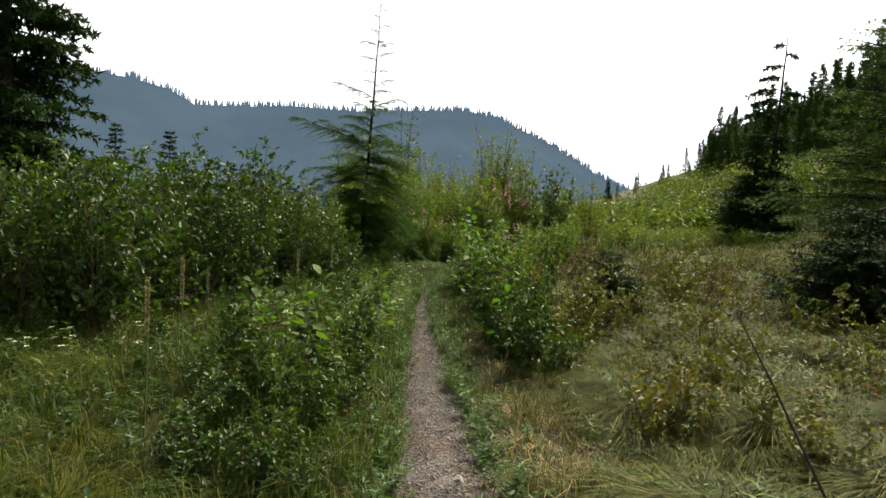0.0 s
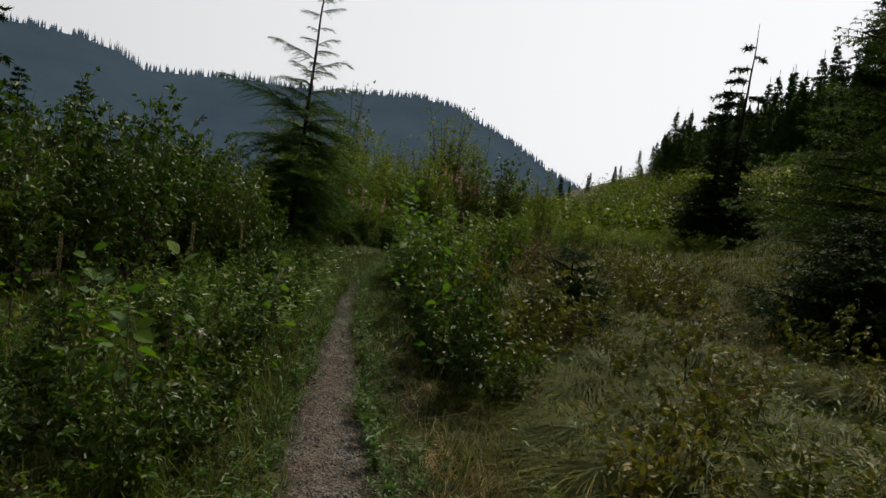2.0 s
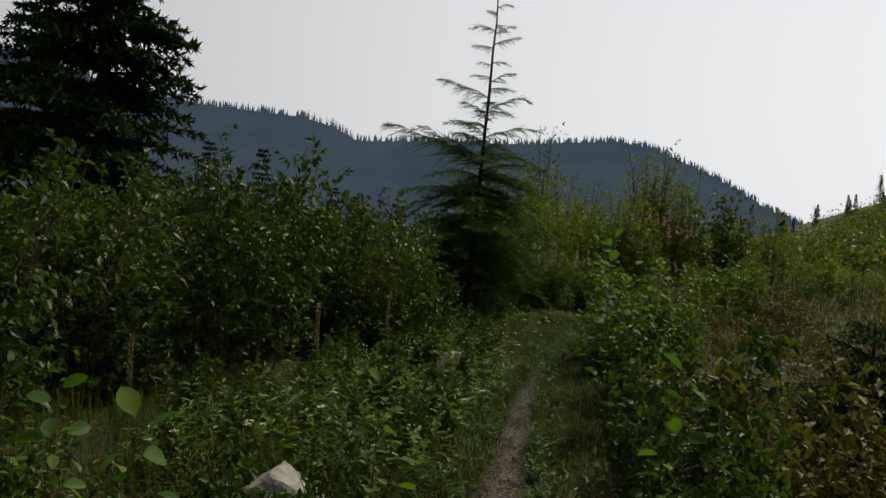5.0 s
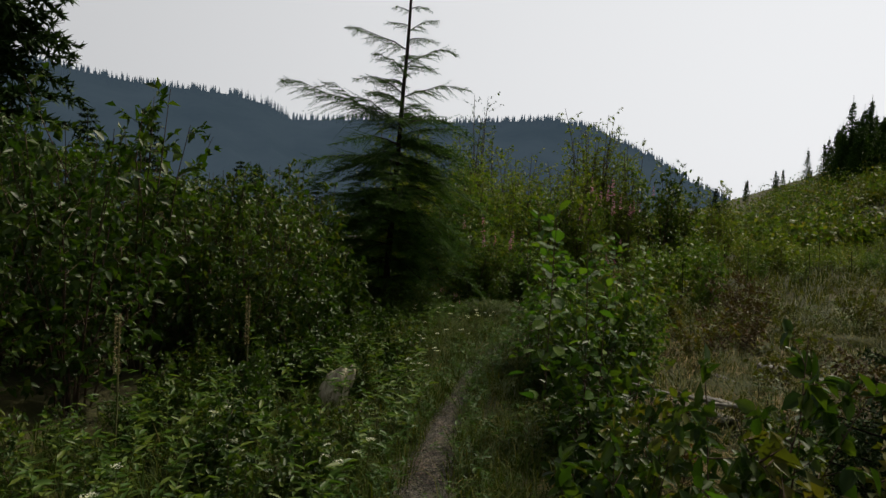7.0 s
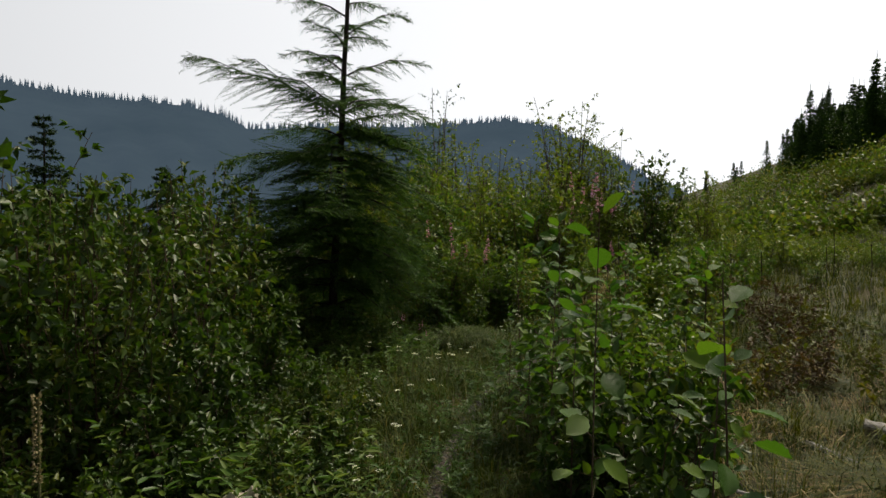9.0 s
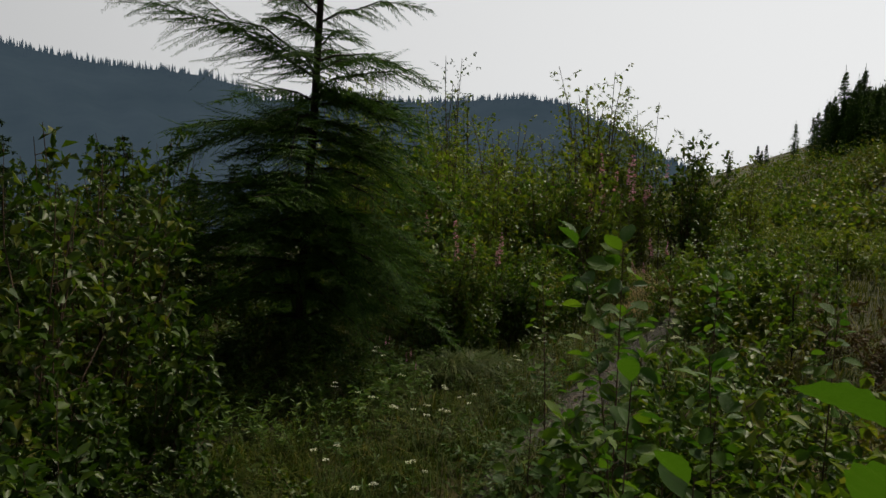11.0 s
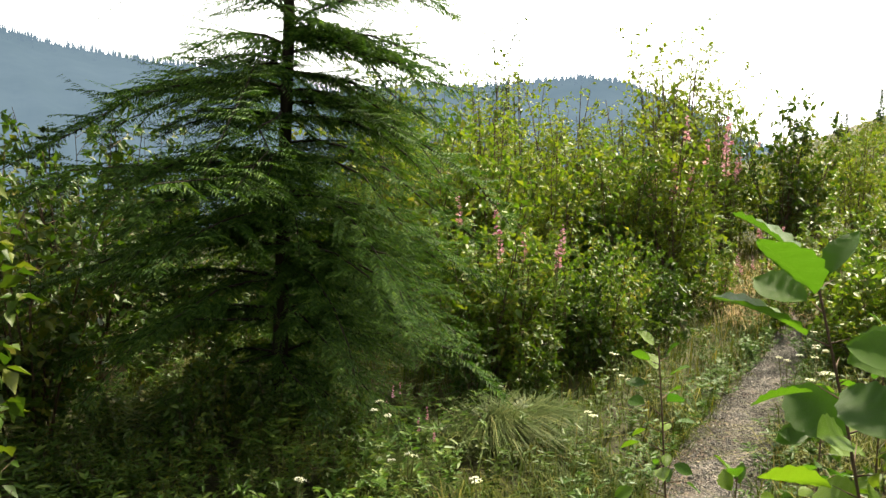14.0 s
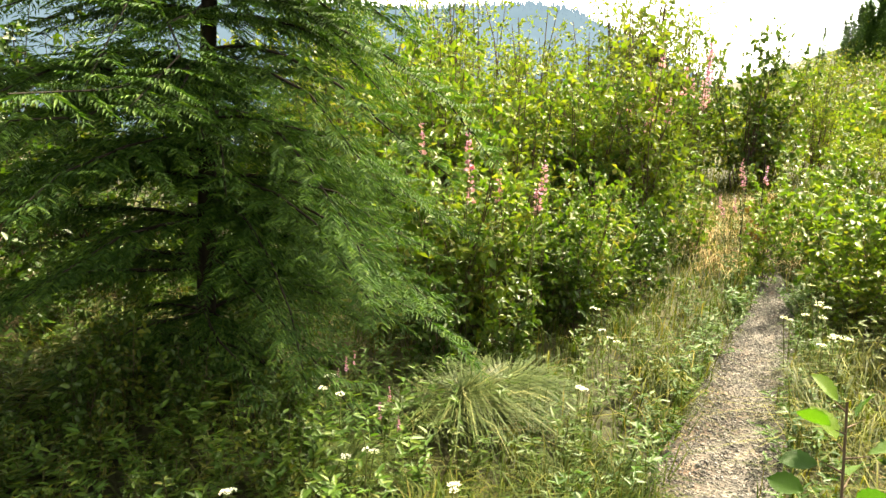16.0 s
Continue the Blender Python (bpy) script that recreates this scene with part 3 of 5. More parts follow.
def conifer_geo(seed, tall, radius, whorls, per, droop=0.25, bare=0.04, tw=0.06, sub=0.05, needle=0.02, needles=5, gap=1.0, profile=1.0, limb_r=0.012, wide=0.34, extra=(), top=1.0, frond=0.0, upto=1.0, twig=0.42):
    """A conifer: drooping limbs in whorls, side twigs, short sprays of needles."""
    r = np.random.default_rng(seed)
    limbs, P, D, N, L = [], [], [], [], []
    plan = []
    for w in range(whorls):
        f = bare + (1 - bare) * ((w + r.uniform(-0.5, 0.5)) / whorls)
        f = min(max(f, bare), 0.985)
        if f > upto:
            continue
        for _ in range((per + 6 if top < 1 and f < 0.42 else per) if f < 0.62 else max(2, int(per * top))):
            ln = radius * ((1 - f) ** profile * 0.93 + 0.07) * (r.uniform(0.6, 1.15) if f < 0.62 or top == 1 else r.uniform(0.35, 1.2))
            if f < 0.18:
                ln *= (0.6 + 2.0 * f) if top < 1 else (0.55 + 2.5 * f)
            plan.append((f * tall, r.uniform(0, 2 * math.pi), ln, (r.uniform(-0.05, 0.6) if top < 1 else r.uniform(0.0, 0.3)) + 0.5 * max(0, f - 0.6)))
    for h, a, ln, lift in plan + list(extra):
        if ln > 0:
            u = np.linspace(0, 1, 6)[:, None]
            out = np.array([math.cos(a), math.sin(a), 0])
            pts = np.array([0, 0, h]) + out * ln * u + np.array([0, 0, 1]) * ln * (lift * u - droop * 1.6 * (r.uniform(0.55, 1.35) if frond else 1) * u ** 2)
            pts = pts + r.normal(0, 0.03 if frond else 0.012, (6, 3)) * u * ln + np.cross(out, [0, 0, 1.0]) * ln * (r.normal(0, 0.16) if frond else 0) * u ** 2
            limbs.append((pts, np.linspace(limb_r, 0.002, 6) * min(1, 0.4 + ln)))
            side = np.cross(out, [0, 0, 1.0])
            m = max(3, int(ln / tw))
            for q in range(m):
                v = (0.03 + 0.97 * (q + r.random()) / m) if frond else (0.12 + 0.88 * (q + r.random()) / m)
                k = v * 5
                i = min(int(k), 4)
                o = pts[i] + (pts[i + 1] - pts[i]) * (k - i)
                for sgn in (-1, 1):
                    sl = ln * twig * (1.05 - v) ** 0.7 * r.uniform(0.5, 1.1) + 0.04
                    d = norm(out * 0.75 + side * sgn * r.uniform(0.5, 1.0) + np.array([0, 0, r.uniform(-0.5, 0.25) if frond else r.uniform(-0.45, 0.05)]))
                    c = max(2, int(sl / sub))
                    g = (np.arange(c) + r.random(c)) / c
                    if gap < 1:
                        g = g[r.random(c) < gap]
                        c = len(g)
                        if c == 0:
                            continue
                    e = o + d * (g * sl)[:, None] + np.array([0, 0, r.uniform(-0.35, 0.1) if frond else -0.22]) * (g ** 2 * sl)[:, None]
                    if frond:
                        flat = norm(np.cross(d, [0, 0, 1.0]))
                        way = np.where(np.arange(c) % 2, 1.0, -1.0)[:, None]
                        P.append(e)
                        D.append(norm(d * 0.65 + flat * way * 0.8 + np.array([0, 0, -0.18]) + r.normal(0, 0.1, (c, 3))))
                        N.append(np.array([[0, 0, 1.0]]) + r.normal(0, 0.22, (c, 3)))
                        L.append(frond * (1.15 - 0.6 * g) * r.uniform(0.7, 1.2, c))
                        continue
                    t = norm(d + side * r.choice([-1, 1], c)[:, None] * 0.7 * r.random(c)[:, None] + r.normal(0, 0.2, (c, 3)))
                    P.append(np.repeat(e, needles, 0))
                    D.append(np.repeat(t, needles, 0) + r.normal(0, 0.55, (c * needles, 3)))
                    N.append(np.array([[0, 0, 1.0]]) + r.normal(0, 0.4, (c * needles, 3)))
                    L.append(r.uniform(0.6, 1.3, c * needles) * needle)
    P, D, N, L = (np.concatenate(q) for q in (P, D, N, L))
    if frond:
        return limbs, leaves_geo(P, D, N, L, L * 0.17, False, 0.05, 0.2)
    D = norm(D)
    S = norm(np.cross(D, N))
    wv = (L * wide)[:, None]
    V = np.stack([P - S * wv * 0.5, P + S * wv * 0.5, P + D * L[:, None]], 1).reshape(-1, 3)
    return limbs, (V, np.arange(len(P) * 3).reshape(-1, 3))


def conifer(name, label, needle_material, seed, tall, radius, trunk_r, group="", category="tree", single=False, **kw):
    limbs, (v, f) = conifer_geo(seed, tall, radius, **kw)
    ob = thing(name, label, category, group)
    u = np.linspace(0, 1, 14)
    wob = np.random.default_rng(seed).normal(0, 0.008, (14, 2)) * tall / 4
    tp = np.stack([wob[:, 0] * u, wob[:, 1] * u, tall * u], 1)
    put("trunk", np_mesh("trunk", *tubes_geo([(tp, trunk_r * (1 - u) ** 0.9 + 0.006)], 10), BARK, True), ob)
    if single:
        for line in limbs:
            put("limb", np_mesh("limb", *tubes_geo([line], 4), BARK), ob)
    else:
        put("limb_cluster", np_mesh("limb_cluster", *tubes_geo(limbs, 3), BARK), ob, kind="stuff")
    put("needles", np_mesh("needles", v, f, needle_material), ob, kind="stuff")
    return ob


# the young hemlock beside the path
UPPER = [(3.71, 3.3, 0.9, 0.6), (3.97, -0.25, 0.45, 0.85), (3.5, -0.2, 0.78, 0.65), (3.47, 0.5, 0.5, 0.4), (3.08, 3.35, 0.72, 0.8), (3.03, -0.15, 0.9, 0.6), (3.3, -1.5, 0.6, 0.5), (3.6, 1.6, 0.6, 0.6),
         (2.67, 3.35, 1.2, 0.65), (2.55, 3.6, 1.75, 0.62), (2.61, 0.1, 1.05, 0.6), (2.9, 4.4, 0.8, 0.55), (2.75, 1.5, 0.9, 0.55), (2.45, -0.5, 1, 0.55), (2.35, 2.7, 1.1, 0.5), (2.5, -1.5, 1, 0.5),
         (2.3, 0.6, 1.1, 0.5), (3.2, 2.2, 0.75, 0.6), (2.8, -0.9, 0.85, 0.5), (2.95, 2.8, 0.8, 0.55), (2.7, 0.8, 0.9, 0.5), (2.6, -2.2, 1, 0.5), (3.4, 4, 0.6, 0.6), (3.85, 0.9, 0.5, 0.6),
         (4.05, 2.9, 0.35, 0.5), (4.3, 0.3, 0.3, 0.7), (4.25, 3.6, 0.25, 0.6), (4.55, 2.8, 0.4, 0.6), (4.62, 0.1, 0.42, 0.7), (4.85, 3.3, 0.42, 0.6), (4.8, -0.4, 0.38, 0.65), (4.95, 1.2, 0.3, 0.6),
         (5.15, 2.6, 0.24, 0.7), (5.25, -0.2, 0.25, 0.7), (5.45, 3.4, 0.18, 0.8), (5.6, 0.2, 0.16, 0.9), (5.72, 2, 0.12, 1)]
hemlock = conifer("hemlock_tree", "young hemlock with drooping dark green boughs beside the footpath", NEEDLE, 11, 5.9, 1.6, 0.046, single=True,
                  whorls=34, per=6, droop=0.31, bare=0.04, tw=0.043, sub=0.0095, frond=0.053, profile=0.8, upto=0.44, twig=0.46,
                  extra=UPPER + [(1.6, -1.12, 1.3, 0.2), (1.75, -0.5, 1.35, 0.2), (2.0, -0.1, 1.5, 0.15), (1.55, -2.0, 1.55, 0.25), (1.3, -1.5, 1.35, 0.15), (2.05, -2.3, 1.5, 0.2),
                                 (1.2, -2.6, 1.6, 0.2), (2.1, 3.0, 1.5, 0.2), (1.0, -0.8, 1.3, 0.15), (0.9, -1.9, 1.25, 0.15), (1.4, 0.3, 1.4, 0.15), (1.1, -3.0, 1.4, 0.2)])
hemlock.matrix_basis = place(-0.85, 15.15, 0.0) @ pose(0, 0, 0, 0, 2.6, 0)

# firs
fir = conifer("fir_tree", "tall dark fir with dense branches to the ground", FIR_NEEDLE, 21, 14.0, 3.1, 0.2, "firs beside the clearing",
              whorls=44, per=7, droop=0.14, tw=0.19, sub=0.11, needle=0.22, needles=4, limb_r=0.03, wide=0.4, profile=0.85)
fir.matrix_basis = place(-10.6, 18.2, 0.0)
for x, y, t, s, h in [(-17.5, 20.2, 1.2, 0.95, 1.0), (-15.2, 21.5, 2.6, 0.95, 0.95), (-22.5, 19.5, 0.5, 1.0, 1.0), (13.5, 14.5, 5.0, 0.85, 0.95), (17.0, 20.0, 2.0, 0.8, 0.9),
                      (21.0, 29.0, 1.0, 0.75, 0.9)]:
    copy_thing(fir, place(x, y, t, s, 0, h))
broad = conifer("broad_fir", "broad green fir with sweeping boughs beside the meadow", BROAD_NEEDLE, 24, 4.6, 2.6, 0.11, "firs beside the clearing",
                whorls=20, per=8, droop=0.05, bare=0.22, tw=0.12, sub=0.05, needle=0.065, needles=5, limb_r=0.022, wide=0.26, profile=0.7)
broad.matrix_basis = place(7.9, 10.3, 0.0)
snag_fir = conifer("dying_fir", "thin dying fir with a bare leaning top", FIR_NEEDLE, 27, 7.4, 0.9, 0.09, "firs beside the clearing",
                   whorls=8, per=3, droop=0.25, bare=0.3, tw=0.08, sub=0.05, needle=0.16, needles=4, wide=0.35, upto=0.5, limb_r=0.022,
                   extra=[(4.3, 2.9, 1.2, 0.2), (4.7, 3.4, 1.1, 0.15), (5.1, 2.8, 1.0, 0.15), (5.5, 3.3, 0.8, 0.2), (5.0, 0.2, 0.8, 0.35), (5.9, 3.0, 0.6, 0.2), (6.3, 0.0, 0.4, 0.3), (6.6, 3.2, 0.4, 0.2), (4.5, 0.4, 0.7, 0.2)])
snag_fir.matrix_basis = place(12.8, 25.0, 0.0, 1.05, 0.05)
small = conifer("young_fir", "young fir with dark green needles among the scrub", FIR_NEEDLE, 31, 4.0, 1.05, 0.05, "young firs in the scrub",
                whorls=32, per=5, droop=0.1, tw=0.075, sub=0.05, needle=0.07, needles=5, wide=0.4, profile=0.85)
small.matrix_basis = place(-6.2, 18.0, 0.0, 0.85)
for x, y, t, s, h in [(-7.8, 18.4, 1.0, 1.05, 1.05), (-5.0, 19.5, 2.0, 0.75, 1.0), (12.0, 24.3, 3.0, 1.9, 0.6), (12.9, 24.4, 1.0, 1.7, 0.62), (12.4, 25.0, 5.0, 1.85, 0.62), (-3.3, 16.2, 1, 0.6, 1.0), (-4.1, 15.7, 2, 0.55, 1.0), (-2.7, 17.0, 2, 0.5, 1.0), (-3.6, 20.5, 3.5, 0.6, 1), (16.5, 25, 2, 1.4, 1.1)]:
    copy_thing(small, place(x, y, t, s, 0, h))
far_fir = conifer("distant_fir", "distant dark fir at the head of the clearing", FIR_NEEDLE, 35, 7.0, 1.5, 0.09, "distant firs",
                  whorls=28, per=5, droop=0.1, tw=0.25, sub=0.2, needle=0.28, needles=3, wide=0.4, profile=0.85)
far_fir.matrix_basis = place(22, 86, 0.6, 0.55)
for x, y, t, s, h in [(34.6, 117, 1.1, 0.7, 1.1), (26, 97, 2.2, 0.5, 1.1), (30.5, 104, 2.2, 0.65, 1.1), (19.5, 84, 4.2, 0.4, 1.1), (38, 112, 3.2, 0.7, 1.1), (33, 100, 1, 0.5, 1.1), (41, 124, 0, 0.8, 1), (28, 110, 5, 0.5, 1.1), (36, 108, 2, 0.6, 1), (24, 92, 2, 0.38, 1.1), (37, 100, 1, 0.6, 1), (35, 94, 3, 0.5, 1)]:
    copy_thing(far_fir, place(x, y, t, s, 0, h))
_, (v, f) = conifer_geo(36, 8.0, 2.5, whorls=44, per=5, droop=0.12, tw=0.34, sub=0.26, needle=0.2, needles=3, wide=0.34, profile=1.2)
pole_v, pole_f = tubes_geo([([(0, 0, -0.3), (0, 0, 4.0), (0, 0, 8.7)], [0.14, 0.09, 0.02])], 5)
edge_fir = put("hillside_fir", np_mesh("hillside_fir", np.concatenate([v, pole_v]), [f, pole_f + len(v)], NEEDLE))
tagged(edge_fir, "dark conifer at the edge of the hillside wood", "tree", "hillside conifers")
r = np.random.default_rng(9)
spots = sorted((r.random() for _ in range(120)))
for i, q in enumerate(spots):
    x, y = 31.4 - 1.2 * q + 1.2 * math.sin(q * 9) + 8 * r.random() ** 1.4, 55 + 31 * q
    m = place(x, y, r.uniform(0, 6), (0.95 - 0.45 * q ** 2) * r.uniform(0.6, 1.1), 0, r.uniform(0.85, 1.15))
    if i:
        copy_thing(edge_fir, m)
    else:
        edge_fir.matrix_basis = m
bushy = conifer("low_fir", "low spreading fir bush with blue-green needles in the grass", FIR_NEEDLE, 41, 1.1, 0.95, 0.035, "firs in the meadow",
                whorls=12, per=9, droop=0.05, tw=0.05, sub=0.035, needle=0.04, needles=5, profile=0.6, wide=0.4)
bushy.matrix_basis = place(6.1, 8.2, 0.0, 1.35)
copy_thing(bushy, place(6.9, 7.3, 1.7, 1.25))
copy_thing(bushy, place(3.1, 8.75, 2.3, 0.5, 0, 1.3))

# alder scrub: several forms, many copies
HEDGE = "alder scrub along the path"
forms = [shrub("alder_shrub", 100 + i, ALDER, "leafy green alder shrub with many thin stems", "shrub", HEDGE, tall=2.0 + 0.1 * i, stems=13, spread=0.65, twigs=14, per=9, leaf=0.086) for i in range(4)]
pale = [shrub("alder_sapling", 120 + i, ALDER_PALE, "pale yellow-green alder sapling with upright stems", "shrub", "alder thicket", True, tall=2.0, stems=11, spread=0.5, twigs=15, per=8, leaf=0.075, lean=0.15) for i in range(3)]
mid = [shrub("leafy_alder", 110 + i, ALDER_MID, "bushy alder with light green leaves past the hemlock", "shrub", "alder thicket", tall=2.0, stems=13, spread=0.62, twigs=14, per=9, leaf=0.085) for i in range(2)]
high = [shrub("tall_alder", 150 + i, ALDER_PALE, "tall slender alder with yellow-green leaves in the thicket", "shrub", "alder thicket", True, tall=4.0, stems=13, spread=0.8, twigs=24, per=9, leaf=0.085, lean=0.2) for i in range(3)]
scrub = [shrub("scrub_bush", 130 + i, ALDER_PALE, "pale green bush on the far side of the clearing", "shrub", "far scrub", tall=2.0, stems=7, spread=0.7, twigs=9, per=6, leaf=0.15) for i in range(3)]
fresh = [shrub("light_alder", 145 + i, ALDER_MID, "waist-high young alder with light yellow-green leaves", "shrub", "light alders past the clearing", tall=1.15, stems=6, spread=0.42, twigs=15, per=8, leaf=0.078, low=0.1) for i in range(2)]
near = [shrub("young_alder", 140 + i, ALDER, "waist-high young alder with broad green leaves", "shrub", "young alders beside the path", True, tall=1.15, stems=6, spread=0.42, twigs=15, per=9, leaf=0.07, six=True, low=0.1) for i in range(3)]
used = {}
CLEAR = [(-0.3, 6.7, 0.5), (-0.1, 9.7, 0.4), (2.45, 10.0, 0.45), (3.25, 11.2, 0.4)]


def scatter(kinds, spots):
    for i, (x, y, size, tall) in enumerate(spots):
        ob = kinds[i % len(kinds)]
        m = place(x, y, rng.uniform(0, 6.28), size, rng.normal(0, 0.04), tall)
        if ob.name in used:
            copy_thing(ob, m)
        else:
            ob.matrix_basis = m
            used[ob.name] = True


def fill(poly, step, size, tall, keep=0.45):
    """Spots spread over a quadrilateral patch, clear of the path."""
    (x0, y0), (x1, y1), (x2, y2), (x3, y3) = poly
    wide = max(math.hypot(x1 - x0, y1 - y0), math.hypot(x2 - x3, y2 - y3))
    deep = max(math.hypot(x3 - x0, y3 - y0), math.hypot(x2 - x1, y2 - y1))
    nu, nv = max(1, round(wide / step)), max(1, round(deep / step))
    out = []
    for i in range(nu):
        for j in range(nv):
            u, v = (i + rng.uniform(0.1, 0.9)) / nu, (j + rng.uniform(0.1, 0.9)) / nv
            x = (x0 * (1 - u) + x1 * u) * (1 - v) + (x3 * (1 - u) + x2 * u) * v
            y = (y0 * (1 - u) + y1 * u) * (1 - v) + (y3 * (1 - u) + y2 * u) * v
            if abs(x - float(trail_x(y))) > keep and abs(x - camera_track_x(y)) > 0.5 and all(math.hypot(x - a, y - b) > c for a, b, c in CLEAR):
                out.append((x, y, size * rng.uniform(0.75, 1.15), tall * rng.uniform(0.85, 1.12)))
    return out


# beside and behind the path on the valley side
scatter(forms, fill([(-2.6, 6.6), (-7.5, 6.6), (-8.5, 11.0), (-1.75, 9.9)], 0.78, 0.92, 1.0))
scatter(forms, fill([(-1.4, 10.2), (-8.5, 11.2), (-10, 15.5), (-1.9, 13.9)], 0.82, 1.02, 1.0))
scatter(forms, fill([(-2.0, 14.3), (-9, 16.0), (-8, 20), (-1.3, 19.5)], 1.0, 1.0, 1.0))
scatter(forms, fill([(-8.5, 7), (-13, 8), (-14, 16), (-9, 16)], 1.3, 1.15, 1.0))
scatter(forms, [(-1.15, 12.0, 0.85, 1.0), (-1.35, 12.9, 0.95, 1.0), (-1.2, 11.0, 0.75, 1.0), (-2.15, 12.4, 1.15, 1.0), (-3.4, 13.0, 1.25, 1.0)])
scatter(near, fill([(-0.45, 10.4), (-1.3, 10.2), (-1.3, 13.2), (-0.75, 12.9)], 0.42, 0.9, 1.0))
scatter(near, fill([(-1.8, 13.4), (-3.2, 13.2), (-3.2, 15.2), (-2.0, 15.2)], 0.6, 1.0, 1.0))
scatter(near, fill([(0.4, 8.6), (-1.6, 8.6), (-1.2, 12.7), (0.2, 12.2)], 0.4, 0.52, 1.0, 0.28))
# across the path
scatter(near, fill([(1.45, 5.7), (1.95, 5.7), (2.0, 8.3), (1.35, 8.3)], 0.31, 0.88, 1.1, 0.35))
scatter(near, fill([(1.35, 8.5), (1.75, 8.5), (1.8, 11.6), (1.05, 11.6)], 0.38, 0.85, 1.0, 0.3))
scatter(near, fill([(1.35, 12.2), (2.1, 11.8), (2.8, 14.4), (1.85, 13.6)], 0.55, 0.62, 1.0, 0.42))
scatter(fresh, fill([(1.4, 10.7), (2.1, 10.9), (2.75, 13.3), (1.75, 13.0)], 0.3, 0.85, 1.0, 0.35))
scatter(fresh, fill([(2.85, 15.7), (4.1, 15.3), (4.7, 19.0), (3.6, 18.6)], 0.52, 0.95, 1.0, 0.4))
# thicket past the hemlock
scatter(mid, fill([(0.35, 15.8), (1.35, 16.3), (2.2, 18.6), (-0.6, 17.6)], 0.6, 0.75, 1.0, 0.5))
scatter(near, [(1.5, 16.9, 0.9, 1.0), (1.9, 17.5, 1.0, 1.0), (1.25, 16.3, 0.8, 1.0), (2.2, 18.3, 1.0, 1.1), (0.75, 15.7, 0.8, 1.0), (0.4, 15.5, 0.7, 1)])
scatter(pale, fill([(-2.0, 17.8), (2.3, 18.8), (3.0, 21.5), (-2.0, 21)], 0.75, 1.05, 1.0, 0.5))
scatter(mid, fill([(-0.9, 18.2), (2.5, 19.2), (3.0, 22.5), (-1.4, 21.5)], 0.75, 1.2, 1.1, 0.5))
scatter(high, fill([(-2.0, 21.3), (3.2, 21.6), (4.0, 25.5), (-2.2, 25.5)], 1.0, 0.86, 0.97, 0.5))
scatter(near, fill([(-0.5, 16.0), (-2.4, 15.6), (-2.6, 18.2), (-0.7, 18.2)], 0.5, 0.8, 1.0))
scatter(near, fill([(0.0, 13.9), (-1.6, 13.6), (-1.8, 14.7), (-0.1, 14.7)], 0.32, 0.5, 0.95))
scatter(fresh, [(2.95, 17.7, 0.8, 1.0), (3.6, 19.3, 0.9, 1.0), (2.6, 18.7, 0.9, 1.0), (4.2, 20.2, 1.0, 1.0), (3.3, 18.3, 0.6, 1.0), (4.9, 20.9, 1.1, 1)])
scatter(high, [(2.85, 23.8, 1.1, 1.0), (2.95, 23.9, 1.06, 1.0), (3.45, 24.1, 1.12, 1.0), (2.4, 23.4, 1.0, 1.0), (4.0, 24.4, 0.98, 1.0)])
scatter(forms, [(4.55, 23.4, 1.35, 1.05), (4.95, 23.7, 1.2, 1.0)])
scatter(pale, [(5.1, 24.4, 1.15, 1.0), (6.3, 25, 0.95, 1.0), (5.6, 26, 1.2, 1.0), (7.0, 26.5, 1.0, 1.0)])
scatter(scrub, fill([(6.6, 21), (11.5, 21.5), (14.5, 32), (5.5, 31)], 0.95, 0.62, 0.9, 0.6))


def far_scrub(spots):
    """Low bushes on the far slopes, leaves only, in one mesh."""
    r = np.random.default_rng(8)
    P = []
    for x, y, s in spots:
        q = 100
        p = r.normal(0, 1, (q, 3)) * [0.42, 0.42, 0.3] * s
        p[:, 2] = np.abs(p[:, 2]) * 1.6 + 0.1
        P.append(p + [x, y, hz(x, y)])
    P = np.concatenate(P)
    q = len(P)
    return leaves_geo(P, r.normal(0, 1, (q, 3)), r.normal(0, 0.6, (q, 3)) + [0, 0, 1], r.uniform(0.12, 0.28, q), r.uniform(0.1, 0.18, q), False)


def on_bank(x, y):
    u = (y - 33) / 36
    return 0 < u < 1 and abs(x - 21.5 - 17 * u) < 1.8 + 2.4 * u and math.sin(x * 7.3 + y * 5.1) < 0.6


spots = [(x, y, s) for x, y, s, _ in fill([(5.5, 31), (15, 32), (30, 58), (2, 56)], 1.15, 1.0, 1.0) + fill([(2, 56), (30, 58), (38, 84), (-4, 80)], 2.0, 1.5, 1.0) + fill([(13, 20), (17, 22), (30, 46), (18, 38)], 1.6, 1.0, 1.0) if not on_bank(x, y)]
spots = [p for p in spots if math.sin(p[0] * 0.55 + 1.3 * math.sin(p[1] * 0.21)) + math.sin(p[1] * 0.37 + p[0] * 0.2) > -0.35]
for q, (tint, words) in enumerate(((SCRUB, "pale green scrub spreading over the far slope"), (ALDER_MID, "light green alder scrub on the far slope"), (OLIVE, "yellow-olive scrub on the far slope"))):
    tagged(put("far_scrub", np_mesh("far_scrub", *far_scrub([p for i, p in enumerate(spots) if i * 7 % 5 in ((0, 1), (2, 3), (4,))[q]]), tint)), words, "scrub", kind="stuff")
scatter(fresh, fill([(4.8, 18.6), (8.5, 18.5), (9, 22), (5.8, 22)], 1.1, 0.7, 1.0, 0.5))
